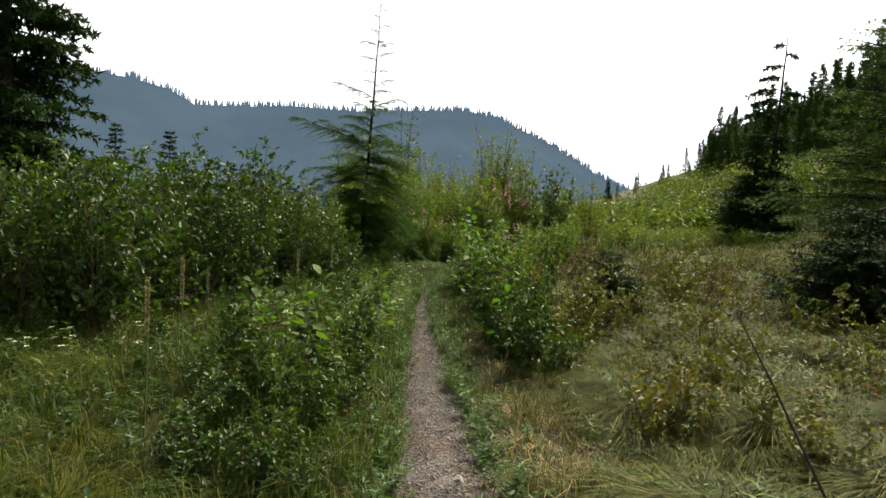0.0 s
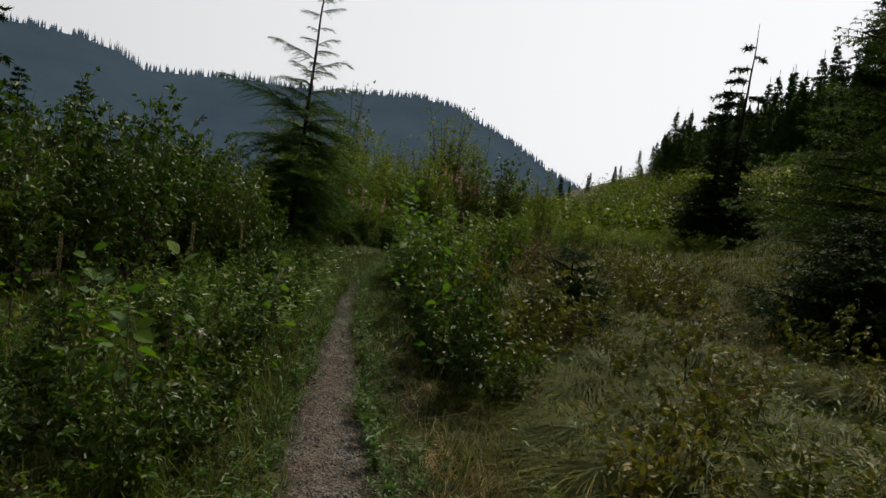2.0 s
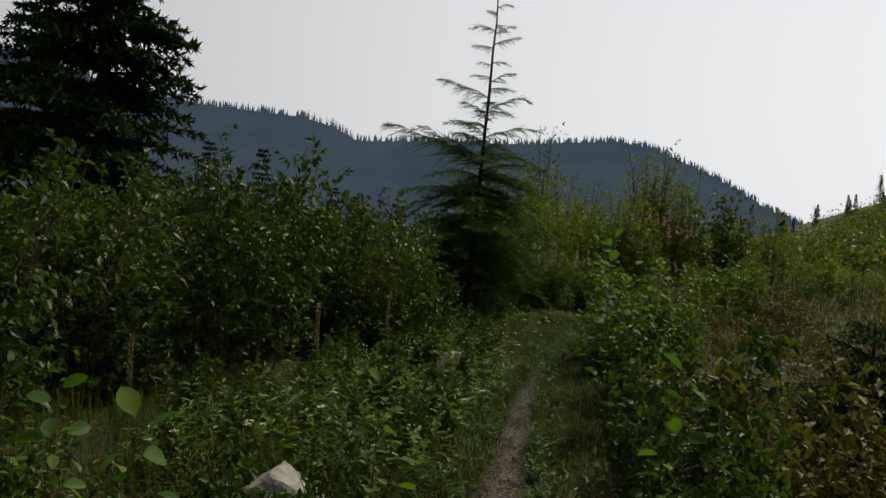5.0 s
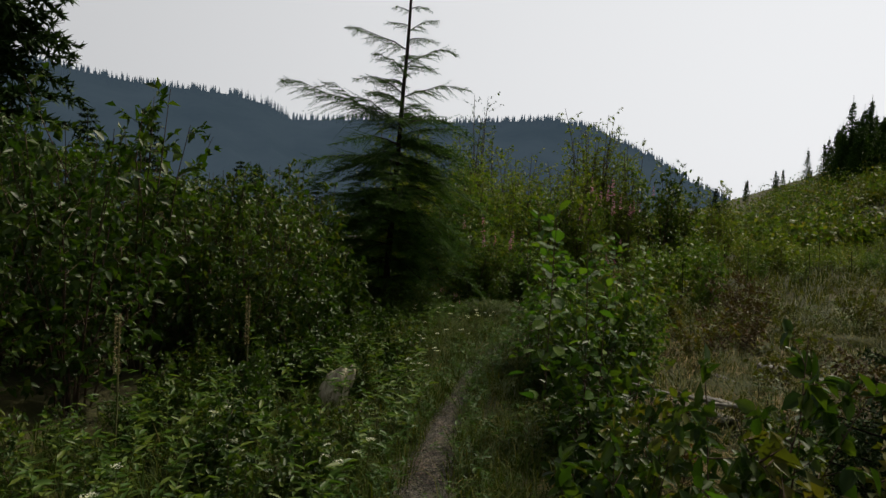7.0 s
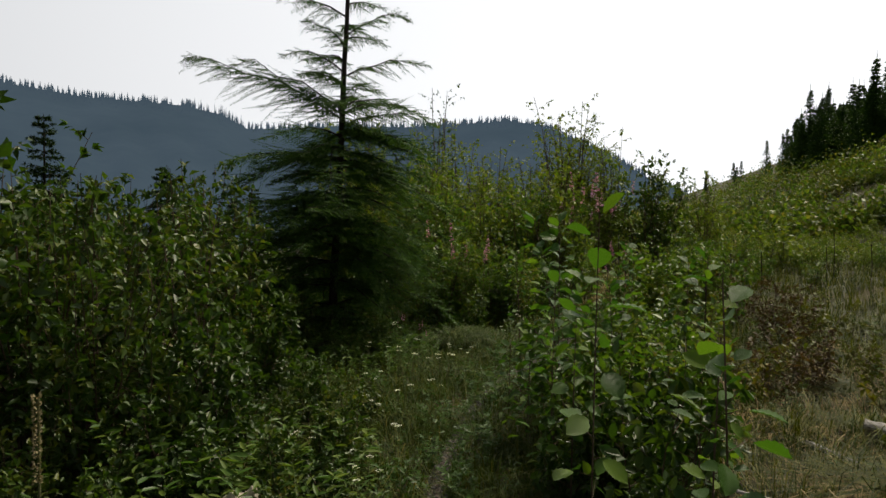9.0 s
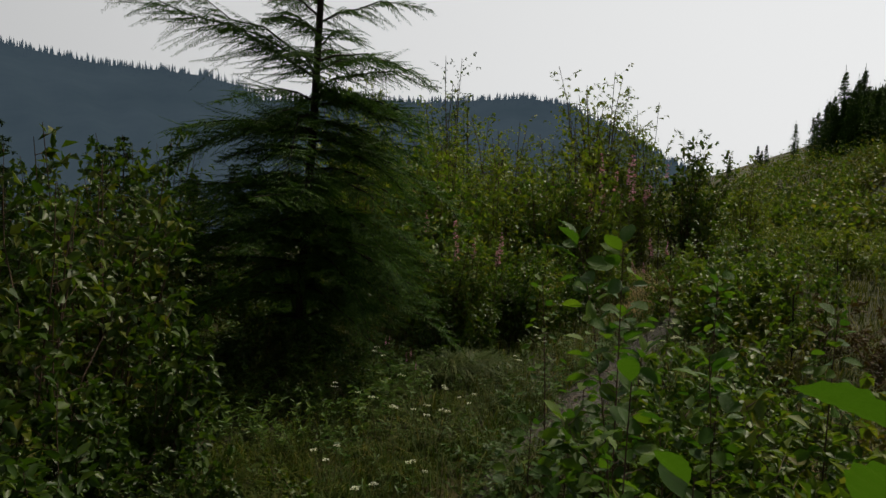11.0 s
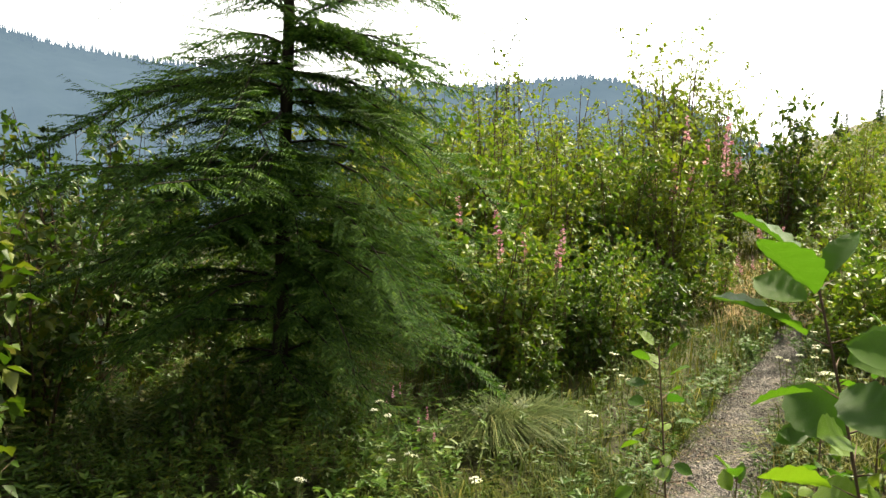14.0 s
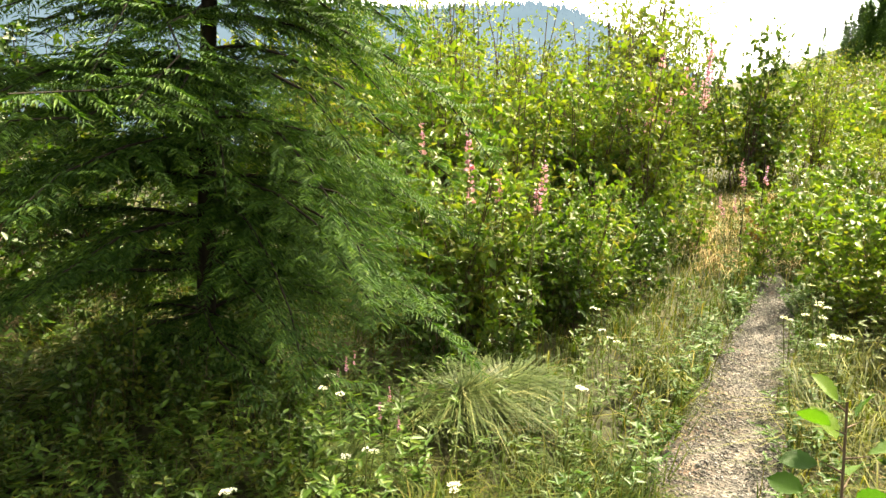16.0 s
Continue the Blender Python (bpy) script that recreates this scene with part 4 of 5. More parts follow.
slim = shrub("slender_alder", 155, ALDER, "slender dark alder standing over the thicket", "shrub", "alder thicket", True, tall=5.7, stems=6, spread=0.42, twigs=30, per=8, leaf=0.1, lean=0.1)
slim.matrix_basis = place(-0.58, 29.0, 0.4)
scatter(scrub, [(-3.1, 63, 4.6, 1.2), (-2.2, 63.5, 3.6, 1.1)])
# knee-high growth between the walker and the scrub
scatter(near, fill([(0.4, 3.3), (-0.75, 3.3), (-1.0, 6.6), (0.35, 6.6)], 0.4, 0.72, 0.95, 0.35))
scatter(near, fill([(0.2, 6.8), (-1.6, 6.8), (-1.5, 8.6), (0.2, 8.6)], 0.48, 0.6, 0.9, 0.35))
scatter(near, fill([(-1.2, 4.2), (-3.2, 4.2), (-3, 6.6), (-1.2, 6.6)], 0.85, 0.5, 0.95, 0.4))


# ---- grass ----


def blades_geo(x, y, tall, wide, turn, lean, bend=0.6):
    """Bent grass blades of two segments."""
    k = len(x)
    z = height(x, y)
    P = np.stack([x, y, z - 0.01], 1)
    o = np.stack([np.cos(turn), np.sin(turn), np.zeros(k)], 1)
    s = np.stack([-np.sin(turn), np.cos(turn), np.zeros(k)], 1) * (wide / 2)[:, None]
    up = np.array([0, 0, 1.0])
    h, ln = tall[:, None], (lean * tall)[:, None]
    mid = P + o * ln * 0.35 + up * h * 0.6
    tip = P + o * ln * (1 + bend * 0.3) + up * h * np.clip(1 - 0.45 * lean, 0.25, 1)[:, None]
    V = np.stack([P - s, P + s, mid + s * 0.8, mid - s * 0.8, tip], 1).reshape(-1, 3)
    i = np.arange(k)[:, None] * 5
    return V, [i + [[0, 1, 2, 3]], i + [[3, 2, 4]]]


def grass(name, label, k, box, tall, wide, lean, keep=0.9, material=GRASS, seed=0, clump=0.5):
    r = np.random.default_rng(seed)
    x0, x1, y0, y1 = box
    c = max(8, int((x1 - x0) * (y1 - y0) * 9))
    cx, cy, ct = r.uniform(x0, x1, c), r.uniform(y0, y1, c), r.uniform(0, 6.28, c)
    q = r.integers(0, c, k)
    free = r.random(k) > clump
    x = np.where(free, r.uniform(x0, x1, k), cx[q] + r.normal(0, 0.07, k))
    y = np.where(free, r.uniform(y0, y1, k), cy[q] + r.normal(0, 0.07, k))
    turn = ct[q] + r.normal(0, 0.7, k)
    ok = np.abs(x - trail_x(y)) > trail_w(y) * 0.5 * keep + r.exponential(0.03, k)
    ok &= (np.hypot((x + 0.75) / 1.25, (y - 14.6) / 1.35) > 1) | (r.random(k) < 0.3)
    x, y, turn = x[ok], y[ok], turn[ok]
    m = len(x)
    v, f = blades_geo(x, y, tall * r.uniform(0.45, 1.25, m), wide * r.uniform(0.6, 1.3, m), turn, lean * r.uniform(0.2, 1.4, m))
    return tagged(put(name, np_mesh(name, v, f, material)), label, "grass", kind="stuff")


grass("verge_grass", "thin yellow-green grass along the footpath", 42000, (-1.6, 3.6, 2.2, 18.5), 0.17, 0.006, 1.1, keep=0.7, seed=1)
grass("meadow_grass", "matted yellow and green grass across the clearing", 46000, (1.5, 9.0, 2.2, 16.0), 0.26, 0.006, 1.5, seed=2, material=TUSSOCK, clump=0.85)
grass("rough_grass", "dry grass among the weeds on the valley side", 26000, (-5.0, 0.6, 2.0, 9.0), 0.3, 0.007, 0.8, seed=3)
grass("path_grass", "green grass and weeds closing over the footpath", 22000, (-0.7, 1.5, 8.0, 14.6), 0.22, 0.006, 1.1, keep=0.6, seed=6, clump=0.6)
grass("start_grass", "dry grass where the walk begins", 16000, (-5.0, 6.0, -4.0, 2.3), 0.25, 0.008, 0.8, seed=7)
grass("far_grass", "dry pale grass on the open hillside", 60000, (2.5, 34.0, 20.0, 62.0), 0.32, 0.022, 0.9, seed=4, clump=0.5, material=TUSSOCK)
grass("slope_grass", "yellow-green grass at the foot of the slope", 32000, (3.0, 13.0, 13.5, 25.0), 0.26, 0.009, 1.0, seed=14, clump=0.6, material=TUSSOCK)
grass("thicket_grass", "grass and litter under the thicket", 16000, (-3.5, 4.0, 14.5, 22.0), 0.25, 0.008, 0.8, seed=5)


grass("straw_litter", "flattened dry straw and needle litter in the clearing", 9000, (1.9, 4.6, 9.2, 14.2), 0.12, 0.007, 2.6, seed=21, material=STRAW, clump=0.6)
grass("straw_bank", "dry straw on the bank past the thicket", 6000, (2.6, 4.8, 17.8, 23.0), 0.22, 0.008, 1.6, seed=22, material=STRAW, clump=0.5)
grass("straw_verge", "dry straw along the open side of the footpath", 4500, (1.3, 2.5, 3.6, 9.2), 0.12, 0.006, 2.2, seed=23, material=STRAW, clump=0.7)
grass("straw_meadow", "dead straw lying through the meadow grass", 2500, (1.8, 8.0, 2.4, 14.0), 0.2, 0.006, 2.4, seed=24, material=STRAW, clump=0.85)


def tussock_mesh(seed, k=620, tall=0.5, material=TUSSOCK):
    r = np.random.default_rng(seed)
    a = r.normal(0, 1.15, k)
    rad = r.normal(0, 0.09, k)
    o = np.stack([np.cos(a), np.sin(a), np.zeros(k)], 1)
    h = tall * r.uniform(0.5, 1.15, k)
    out = h * r.uniform(0.4, 1.35, k)
    P = o * rad[:, None]
    s = np.stack([-np.sin(a), np.cos(a), np.zeros(k)], 1) * 0.0032
    up = np.array([0, 0, 1.0])
    rows = []
    for u, w in ((0, 1), (0.4, 0.9), (0.75, 0.7)):
        c = P + o * (out * u ** 1.6)[:, None] + up * (h * (1.25 * u - 0.75 * u * u))[:, None]
        rows += [c - s * w, c + s * w]
    rows.append(P + o * (out * 1.12)[:, None] + up * (h * 0.38)[:, None])
    V = np.stack(rows, 1).reshape(-1, 3)
    i = np.arange(k)[:, None] * 7
    return np_mesh("tussock", V, [np.concatenate([i + [[0, 1, 3, 2]], i + [[2, 3, 5, 4]]]), i + [[4, 5, 6]]], material)


tufts = [put("grass_tussock", tussock_mesh(60 + i)) for i in range(3)]
for t in tufts:
    tagged(t, "arching tussock of long pale green grass", "grass", "tussocks")
sedge = [put("sedge_tussock", tussock_mesh(65 + i, 640, 0.5, SEDGE)) for i in range(2)]
for t in sedge:
    tagged(t, "arching grey-green sedge tussock beside the hemlock", "grass", "sedge tussocks")
scatter(sedge, [(0.55, 14.95, 0.9, 1.0), (0.74, 15.15, 0.9, 1.0), (0.35, 14.85, 0.75, 1.0), (0.1, 14.3, 0.65, 0.9), (0.9, 15.2, 0.8, 0.9)])
scatter(tufts, [(3.0, 7.0, 1.1, 0.75), (3.5, 6.6, 1.1, 0.7), (2.6, 6.2, 0.9, 0.8), (3.9, 5.9, 1.2, 0.7), (2.9, 5.2, 1.0, 0.7),
                (4.5, 5.4, 1.3, 0.7), (4.9, 6.3, 1.2, 0.8), (3.6, 4.6, 1.1, 0.75), (4.2, 4.3, 1.2, 0.8), (2.4, 4.6, 0.8, 0.7), (4.3, 7.3, 1.0, 0.7), (5.2, 5.0, 1.3, 0.8), (-1.7, 3.6, 1.0, 0.9), (-0.9, 3.1, 0.9, 0.9), (-2.3, 4.3, 1, 0.9),
                (4.6, 8.6, 0.9, 0.7), (3.9, 8.6, 0.9, 0.7), (2.2, 5.3, 0.8, 0.7), (5.6, 6.6, 1.2, 0.8)])
scatter(tufts, fill([(2.0, 3.0), (5.5, 3.0), (7.5, 10), (2.4, 9.5)], 0.5, 1.0, 0.72))
scatter(tufts, fill([(-1.0, 2.8), (-4, 2.8), (-4, 6.2), (-1.2, 6.2)], 0.65, 0.9, 0.8))
scatter(tufts, fill([(2.6, 10.0), (7.0, 10), (8.0, 16), (3.4, 15)], 1.0, 0.9, 0.6))

# ---- weeds and flowers ----


def herb(name, seed, label, category, tall, leaf, count, width, material, flower=None, group="", lean=0.1, heads=9):
    """An upright stem with leaves up it, and at the top flowers if it has any."""
    r = np.random.default_rng(seed)
    ob = thing(name, label, category, group)
    lines, P, D, N, L = [], [], [], [], []
    tops = []
    for s in range(3):
        a = r.uniform(0, 6.28)
        o = np.array([math.cos(a), math.sin(a), 0])
        h = tall * r.uniform(0.7, 1.05)
        u = np.linspace(0, 1, 6)[:, None]
        pts = o * 0.04 + o * u ** 1.5 * h * lean * r.uniform(0.5, 2) + np.array([0, 0, h]) * u
        lines.append((pts, np.linspace(0.004, 0.002, 6)))
        tops.append(pts[-1])
        f = r.uniform(0.05, 0.95, count)
        p = pts[0] + (pts[-1] - pts[0]) * f[:, None]
        b = np.arange(count) * 2.4 + r.normal(0, 0.3, count)
        P.append(p)
        D.append(np.stack([np.cos(b), np.sin(b), r.uniform(-0.1, 0.7, count)], 1))
        N.append(np.array([[0, 0, 1.0]]) + r.normal(0, 0.25, (count, 3)))
        L.append(leaf * r.uniform(0.6, 1.1, count) * (1.1 - 0.5 * f))
    P, D, N, L = (np.concatenate(q) for q in (P, D, N, L))
    for line in lines:
        put("stem", np_mesh("stem", *tubes_geo([line], 4), GREENSTEM), ob)
    put("foliage", np_mesh("foliage", *leaves_geo(P, D, N, L, L * width, True), material), ob, kind="stuff")
    if flower == "umbel":
        for t in tops:
            q = 34
            a, rr = r.uniform(0, 6.28, q), 0.021 * np.sqrt(r.random(q))
            p = t + np.stack([np.cos(a) * rr, np.sin(a) * rr, 0.012 - rr * 0.25 + r.normal(0, 0.002, q)], 1)
            d = np.stack([np.cos(a), np.sin(a), r.uniform(0.1, 0.8, q)], 1)
            put("flower_head", np_mesh("flower_head", *leaves_geo(p, d, np.array([[0, 0, 1.0]]) + r.normal(0, 0.3, (q, 3)), np.full(q, 0.009), np.full(q, 0.008), False), WHITE_PETAL), ob, "flat white flower head")
    if flower == "spike":
        for t in tops:
            q = 34
            a, f = r.uniform(0, 6.28, q), r.random(q)
            p = t + np.stack([np.zeros(q), np.zeros(q), -0.17 * f], 1)
            d = np.stack([np.cos(a), np.sin(a), r.uniform(-0.1, 0.5, q)], 1)
            put("flower_spike", np_mesh("flower_spike", *leaves_geo(p, d, r.normal(0, 1, (q, 3)), 0.016 + 0.016 * f, 0.013 + 0.01 * f, False), PINK_PETAL), ob, "pink flower spike")
    return ob


yarrow = [herb("white_wildflower", 200 + i, "weed with flat white flower heads beside the footpath", "wildflower", 0.36 + 0.05 * i, 0.07, 16, 0.2, HERB, "umbel", "white wildflowers") for i in range(3)]
fire = [herb("pink_wildflower", 210 + i, "tall weed with pink flower spikes among the scrub", "wildflower", 1.2, 0.1, 34, 0.18, HERB, "spike", "pink wildflowers") for i in range(2)]
weeds = [herb("leafy_weed", 220 + i, "leafy green weed in the grass", "weed", 0.4, 0.08, 18, 0.32, HERB, None, "weeds in the grass", 0.25) for i in range(3)]
olive = [shrub("low_shrub", 230 + i, OLIVE, "low yellow-olive shrub in the dry grass", "shrub", "low shrubs in the clearing", tall=0.55, stems=9, spread=0.35, twigs=9, per=7, leaf=0.045) for i in range(2)]
russet = [shrub("russet_shrub", 240 + i, RUSSET, "low shrub with withered russet leaves", "shrub", "withered shrubs", tall=0.6, stems=10, spread=0.35, twigs=9, per=6, leaf=0.04) for i in range(2)]
scatter(yarrow, [(x, y, s, 1.0) for x, y, s in [(0.58, 13.34, 0.9), (0.25, 13.36, 0.95), (0.0, 14.6, 0.9), (0.45, 13.6, 0.8), (0.1, 13.6, 0.85), (0.8, 13.7, 0.8), (0.62, 14.0, 0.9), (1.1, 14.9, 0.9), (1.35, 15.6, 0.9),
        (2.5, 15.5, 1.1), (2.6, 15.7, 1.0), (2.42, 15.8, 1.0), (2.75, 16.1, 1.1), (2.85, 16.4, 1.0), (0.25, 6.15, 0.8), (0.36, 6.3, 0.75), (0.15, 6.0, 0.7), (0.3, 8.5, 1.0), (0.35, 8.8, 1.0), (0.1, 8.3, 0.9),
        (0.4, 10.5, 0.9), (0.3, 10.9, 0.9), (0.42, 11.4, 0.85), (0.2, 11.8, 0.9), (-0.1, 11.2, 0.9), (-0.3, 8.6, 1.0), (-0.45, 8.7, 1.1), (-0.2, 8.5, 1.0), (0.35, 12.2, 0.9), (0.1, 12.6, 0.9), (0.55, 12.6, 0.8),
        (-2.2, 5.6, 1.0), (-2.4, 5.4, 1.0), (-1.6, 5.6, 1.0), (-1.9, 6.3, 1.0), (-1.1, 6.9, 1.1), (-0.7, 7.3, 1.1), (-0.5, 7.9, 1.1), (1.5, 16.7, 0.9), (1.3, 16.2, 0.9), (3.4, 16.8, 1), (3.3, 17.6, 1), (0.2, 14.2, 0.9), (-0.2, 13.8, 0.8)]])
scatter(fire, [(0.5, 15.95, 1.28, 1.0), (0.83, 16.0, 1.28, 1.0), (2.55, 19.5, 1.36, 1.0), (2.2, 19.6, 1.32, 1.0), (2.85, 19.9, 1.5, 1.0), (2.75, 18.0, 0.6, 1.0), (0.3, 14.3, 0.3, 1.0), (2.2, 20.3, 1.3, 1.0), (3.2, 22.6, 1.3, 1.0), (3.6, 22.9, 1.4, 1.0), (4.0, 25, 1.5, 1.0), (3.0, 18.4, 0.8, 1.0), (0.02, 14.75, 0.3, 1.0), (-1.15, 2.9, 0.4, 1.0)])
spots = (
    fill([(-1.0, 3.0), (-4.5, 3.0), (-4.5, 7.5), (-1.0, 7.5)], 0.55, 1.0, 1.0)
    + fill([(1.5, 2.6), (5.5, 2.6), (6.5, 8.5), (2.0, 8.5)], 0.5, 1.0, 0.75)
    + fill([(-1.9, 13.9), (0.3, 13.9), (0.5, 15.8), (-1.9, 15.6)], 0.3, 1.1, 0.9)
    + fill([(-0.9, 13.2), (0.9, 13.2), (1.3, 15.6), (-1.6, 15.2)], 0.28, 0.85, 0.9, 0.3)
    + fill([(2.4, 15.0), (3.4, 14.6), (4.6, 17.6), (3.3, 17.8)], 0.4, 0.9, 1.0, 0.4)
    + fill([(-0.4, 7), (0.5, 7), (0.6, 14), (-0.4, 14)], 0.3, 0.95, 1.0, 0.15)
    + fill([(2.2, 9.0), (7, 9.0), (8, 16), (3.2, 15)], 0.9, 1.0, 0.9))
spots.sort(key=lambda s: abs(s[0] - camera_track_x(min(s[1], 11.9))) + max(0.0, s[1] - 14))
scatter(weeds, spots[:230])


def weed_patch(spots):
    """The farther weeds of the clearing, joined."""
    r = np.random.default_rng(12)
    P, D, N, L, A, B = [], [], [], [], [], []
    for x, y, s, h in spots:
        base = np.array([x, y, hz(x, y)])
        for _ in range(3):
            lean = np.array([r.normal(0, 0.12), r.normal(0, 0.12), 0.36 * h * r.uniform(0.7, 1.1)]) * s
            A.append(base)
            B.append(base + lean)
            f = r.uniform(0.05, 1, 18)[:, None]
            a = r.uniform(0, 6.28, 18)
            P.append(base + lean * f)
            D.append(np.stack([np.cos(a), np.sin(a), r.uniform(-0.1, 0.7, 18)], 1))
            N.append(np.array([[0, 0, 1.0]]) + r.normal(0, 0.25, (18, 3)))
            L.append(0.08 * s * r.uniform(0.5, 1.0, 18))
    P, D, N, L = (np.concatenate(q) for q in (P, D, N, L))
    v, f = leaves_geo(P, D, N, L, L * 0.32, True)
    w, g = ribbons_geo(A, B, 0.003)
    return np.concatenate([v, w]), [f, g + len(v)]


tagged(put("weed_patch", np_mesh("weed_patch", *weed_patch(spots[230:]), HERB)), "leafy green weeds through the dry grass", "weeds", kind="stuff")
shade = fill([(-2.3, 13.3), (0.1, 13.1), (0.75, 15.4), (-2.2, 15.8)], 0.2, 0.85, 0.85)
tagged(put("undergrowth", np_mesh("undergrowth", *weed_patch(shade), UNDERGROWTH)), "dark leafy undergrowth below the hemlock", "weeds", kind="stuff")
bank = fill([(-0.3, 2.6), (-4.4, 2.6), (-4.6, 6.8), (-0.6, 6.8)], 0.36, 1.05, 0.8)
tagged(put("bank_weeds", np_mesh("bank_weeds", *weed_patch(bank), ALDER)), "leafy green weeds on the valley side of the footpath", "weeds", kind="stuff")
wayside = fill([(-1.4, 6.9), (0.4, 6.9), (0.4, 11.2), (-1.2, 11.2)], 0.24, 1.15, 1.0, 0.22)
tagged(put("wayside_weeds", np_mesh("wayside_weeds", *weed_patch(wayside), UNDERGROWTH)), "knee-high leafy weeds between the footpath and the scrub", "weeds", kind="stuff")
corner = fill([(0.5, 14.5), (1.3, 14.3), (2.5, 17.2), (0.9, 16.4)], 0.4, 0.75, 0.9, 0.3)
tagged(put("corner_weeds", np_mesh("corner_weeds", *weed_patch(corner), HERB)), "leafy weeds in the grass below the thicket", "weeds", kind="stuff")
r = np.random.default_rng(77)
rim = []
for y in np.arange(2.6, 18.4, 0.07):
    for side in (-1, 1):
        rim.append((float(trail_x(y) + side * (trail_w(y) * 0.5 + r.exponential(0.12))), float(y + r.normal(0, 0.05)), r.uniform(0.35, 0.8), 0.75))
tagged(put("verge_weeds", np_mesh("verge_weeds", *weed_patch(rim), UNDERGROWTH)), "small leafy weeds crowding the footpath edges", "weeds", kind="stuff")
right = fill([(1.7, 3.0), (4.5, 3.0), (6.0, 9.0), (2.0, 9.0)], 0.55, 0.85, 0.7)
tagged(put("meadow_weeds", np_mesh("meadow_weeds", *weed_patch(right), UNDERGROWTH)), "low green weeds scattered through the meadow grass", "weeds", kind="stuff")
scatter(olive, fill([(1.9, 3.6), (6.5, 3.6), (9, 15), (2.6, 15)], 1.2, 1.0, 1.05))
scatter(russet, fill([(2.6, 7.5), (6, 7.5), (8, 15), (3, 15)], 1.9, 1.0, 0.9))
rust = shrub("rusty_weed", 250, RUST, "low weed turned rust orange in the grass", "weed", "rust-coloured weeds", tall=0.42, stems=6, spread=0.25, twigs=8, per=7, leaf=0.036)
scatter([rust], [(3.44, 5.8, 1, 1), (5.0, 5.3, 1, 1), (-1.5, 2.9, 0.9, 1), (4.2, 4.9, 0.8, 1), (4.6, 7.4, 0.9, 1), (2.1, 9.3, 0.9, 1), (3.3, 18.9, 1.2, 1), (3.6, 19.6, 1.2, 1)])
scatter(olive, [(2.25, 7.4, 1.3, 1.2), (2.7, 7.6, 1.3, 1.2), (2.95, 8.0, 1.2, 1.1), (2.2, 6.9, 1.1, 1.1), (4.6, 10.3, 1.4, 1.1)])
scatter(olive, [(2.3, 4.3, 1, 1), (3.2, 3.8, 1, 1), (3.0, 8.3, 1, 0.9), (3.4, 9.4, 1, 1)])
scatter(russet, [(4.0, 15.6, 1.4, 1.1), (4.3, 15.2, 1.2, 1.0), (3.1, 9.5, 1.1, 0.9), (3.4, 9.7, 1.2, 0.9), (3.6, 12.9, 1.2, 1.0), (3.2, 12.7, 1.1, 1.0), (5.6, 11.5, 1.1, 1.0), (2.05, 5.9, 0.7, 0.8), (2.2, 6.6, 0.7, 0.8), (3.9, 14.5, 1.2, 1.1), (2.4, 8.0, 0.8, 0.8), (5.2, 10.6, 1.1, 1)])


# ---- dead wood, rocks, stalks ----


def log_mesh(seed, long, thick, material=DEADWOOD, sides=9):
    r = np.random.default_rng(seed)
    m = 12
    u = np.linspace(0, 1, m)
    pts = np.stack([r.normal(0, 0.008, m).cumsum(), r.normal(0, 0.006, m), u * long], 1)
    v, f = tubes_geo([(pts, thick * (1 - 0.45 * u) * r.uniform(0.85, 1.12, m))], sides)
    v[:, 0] *= 0.62
    groove = np.tile(r.normal(0, thick * 0.2, (1, sides, 3)), (m, 1, 1)).reshape(-1, 3) * [1, 1, 0]
    v = v + groove + r.normal(0, thick * 0.06, v.shape)
    k = len(v)
    v = np.concatenate([v, pts[:1] + [[0, 0, 0.02]], pts[-1:] - [[0, 0, 0.05]]])
    i = np.arange(sides)
    e0 = np.stack([(i + 1) % sides, i, np.full(sides, k)], 1)
    e1 = np.stack([i + (m - 1) * sides, (i + 1) % sides + (m - 1) * sides, np.full(sides, k + 1)], 1)
    return np_mesh("log", v, [f, np.concatenate([e0, e1])], material)


for i, (x, y, t, ln, th, up) in enumerate([(2.36, 10.6, -1.3, 0.72, 0.075, 0.06), (2.45, 10.55, -1.2, 0.65, 0.03, 0.12), (2.31, 10.45, -1.38, 0.55, 0.03, 0.12), (3.25, 11.58, -1.1, 0.42, 0.06, 0.12), (2.2, 10.4, 0.35, 0.7, 0.03, 0.03), (2.2, 10.2, 2.9, 0.6, 0.025, 0.03),
                                           (2.65, 10.15, 2.5, 1.0, 0.016, 0.05), (2.9, 9.95, 2.8, 0.7, 0.018, 0.04), (3.1, 10.9, 1.9, 0.8, 0.025, 0.03)]):
    lg = put("dead_log", log_mesh(300 + i, ln, th))
    lg.matrix_basis = pose(x, y, hz(x, y) + up * 0.7, 0, 87, math.degrees(t))
    tagged(lg, "weathered silver-grey broken branch lying in dry grass", "dead wood", "slash wood")


def rock(seed, size, material=ROCK):
    r = np.random.default_rng(seed)
    bm = bmesh.new()
    bmesh.ops.create_icosphere(bm, subdivisions=4, radius=1)
    cuts = norm(r.normal(0, 1, (9, 3)))
    for v in bm.verts:
        p = np.array(v.co)
        d = min(0.62 / max(1e-3, float(p @ c)) if p @ c > 0 else 9 for c in cuts)
        v.co = Vector(p * min(1.0, d) * np.array(size)) * (1 + 0.1 * noise.noise(Vector(p * 3 + seed)) + (0.16 * abs(noise.noise(Vector((p[0] * 9, p[1] * 9, p[2] * 1.5)))) if material is not ROCK else 0.04 * noise.noise(Vector(p * 11))))
    me = bpy.data.meshes.new("rock")
    bm.to_mesh(me)
    bm.free()
    me.materials.append(material)
    return me


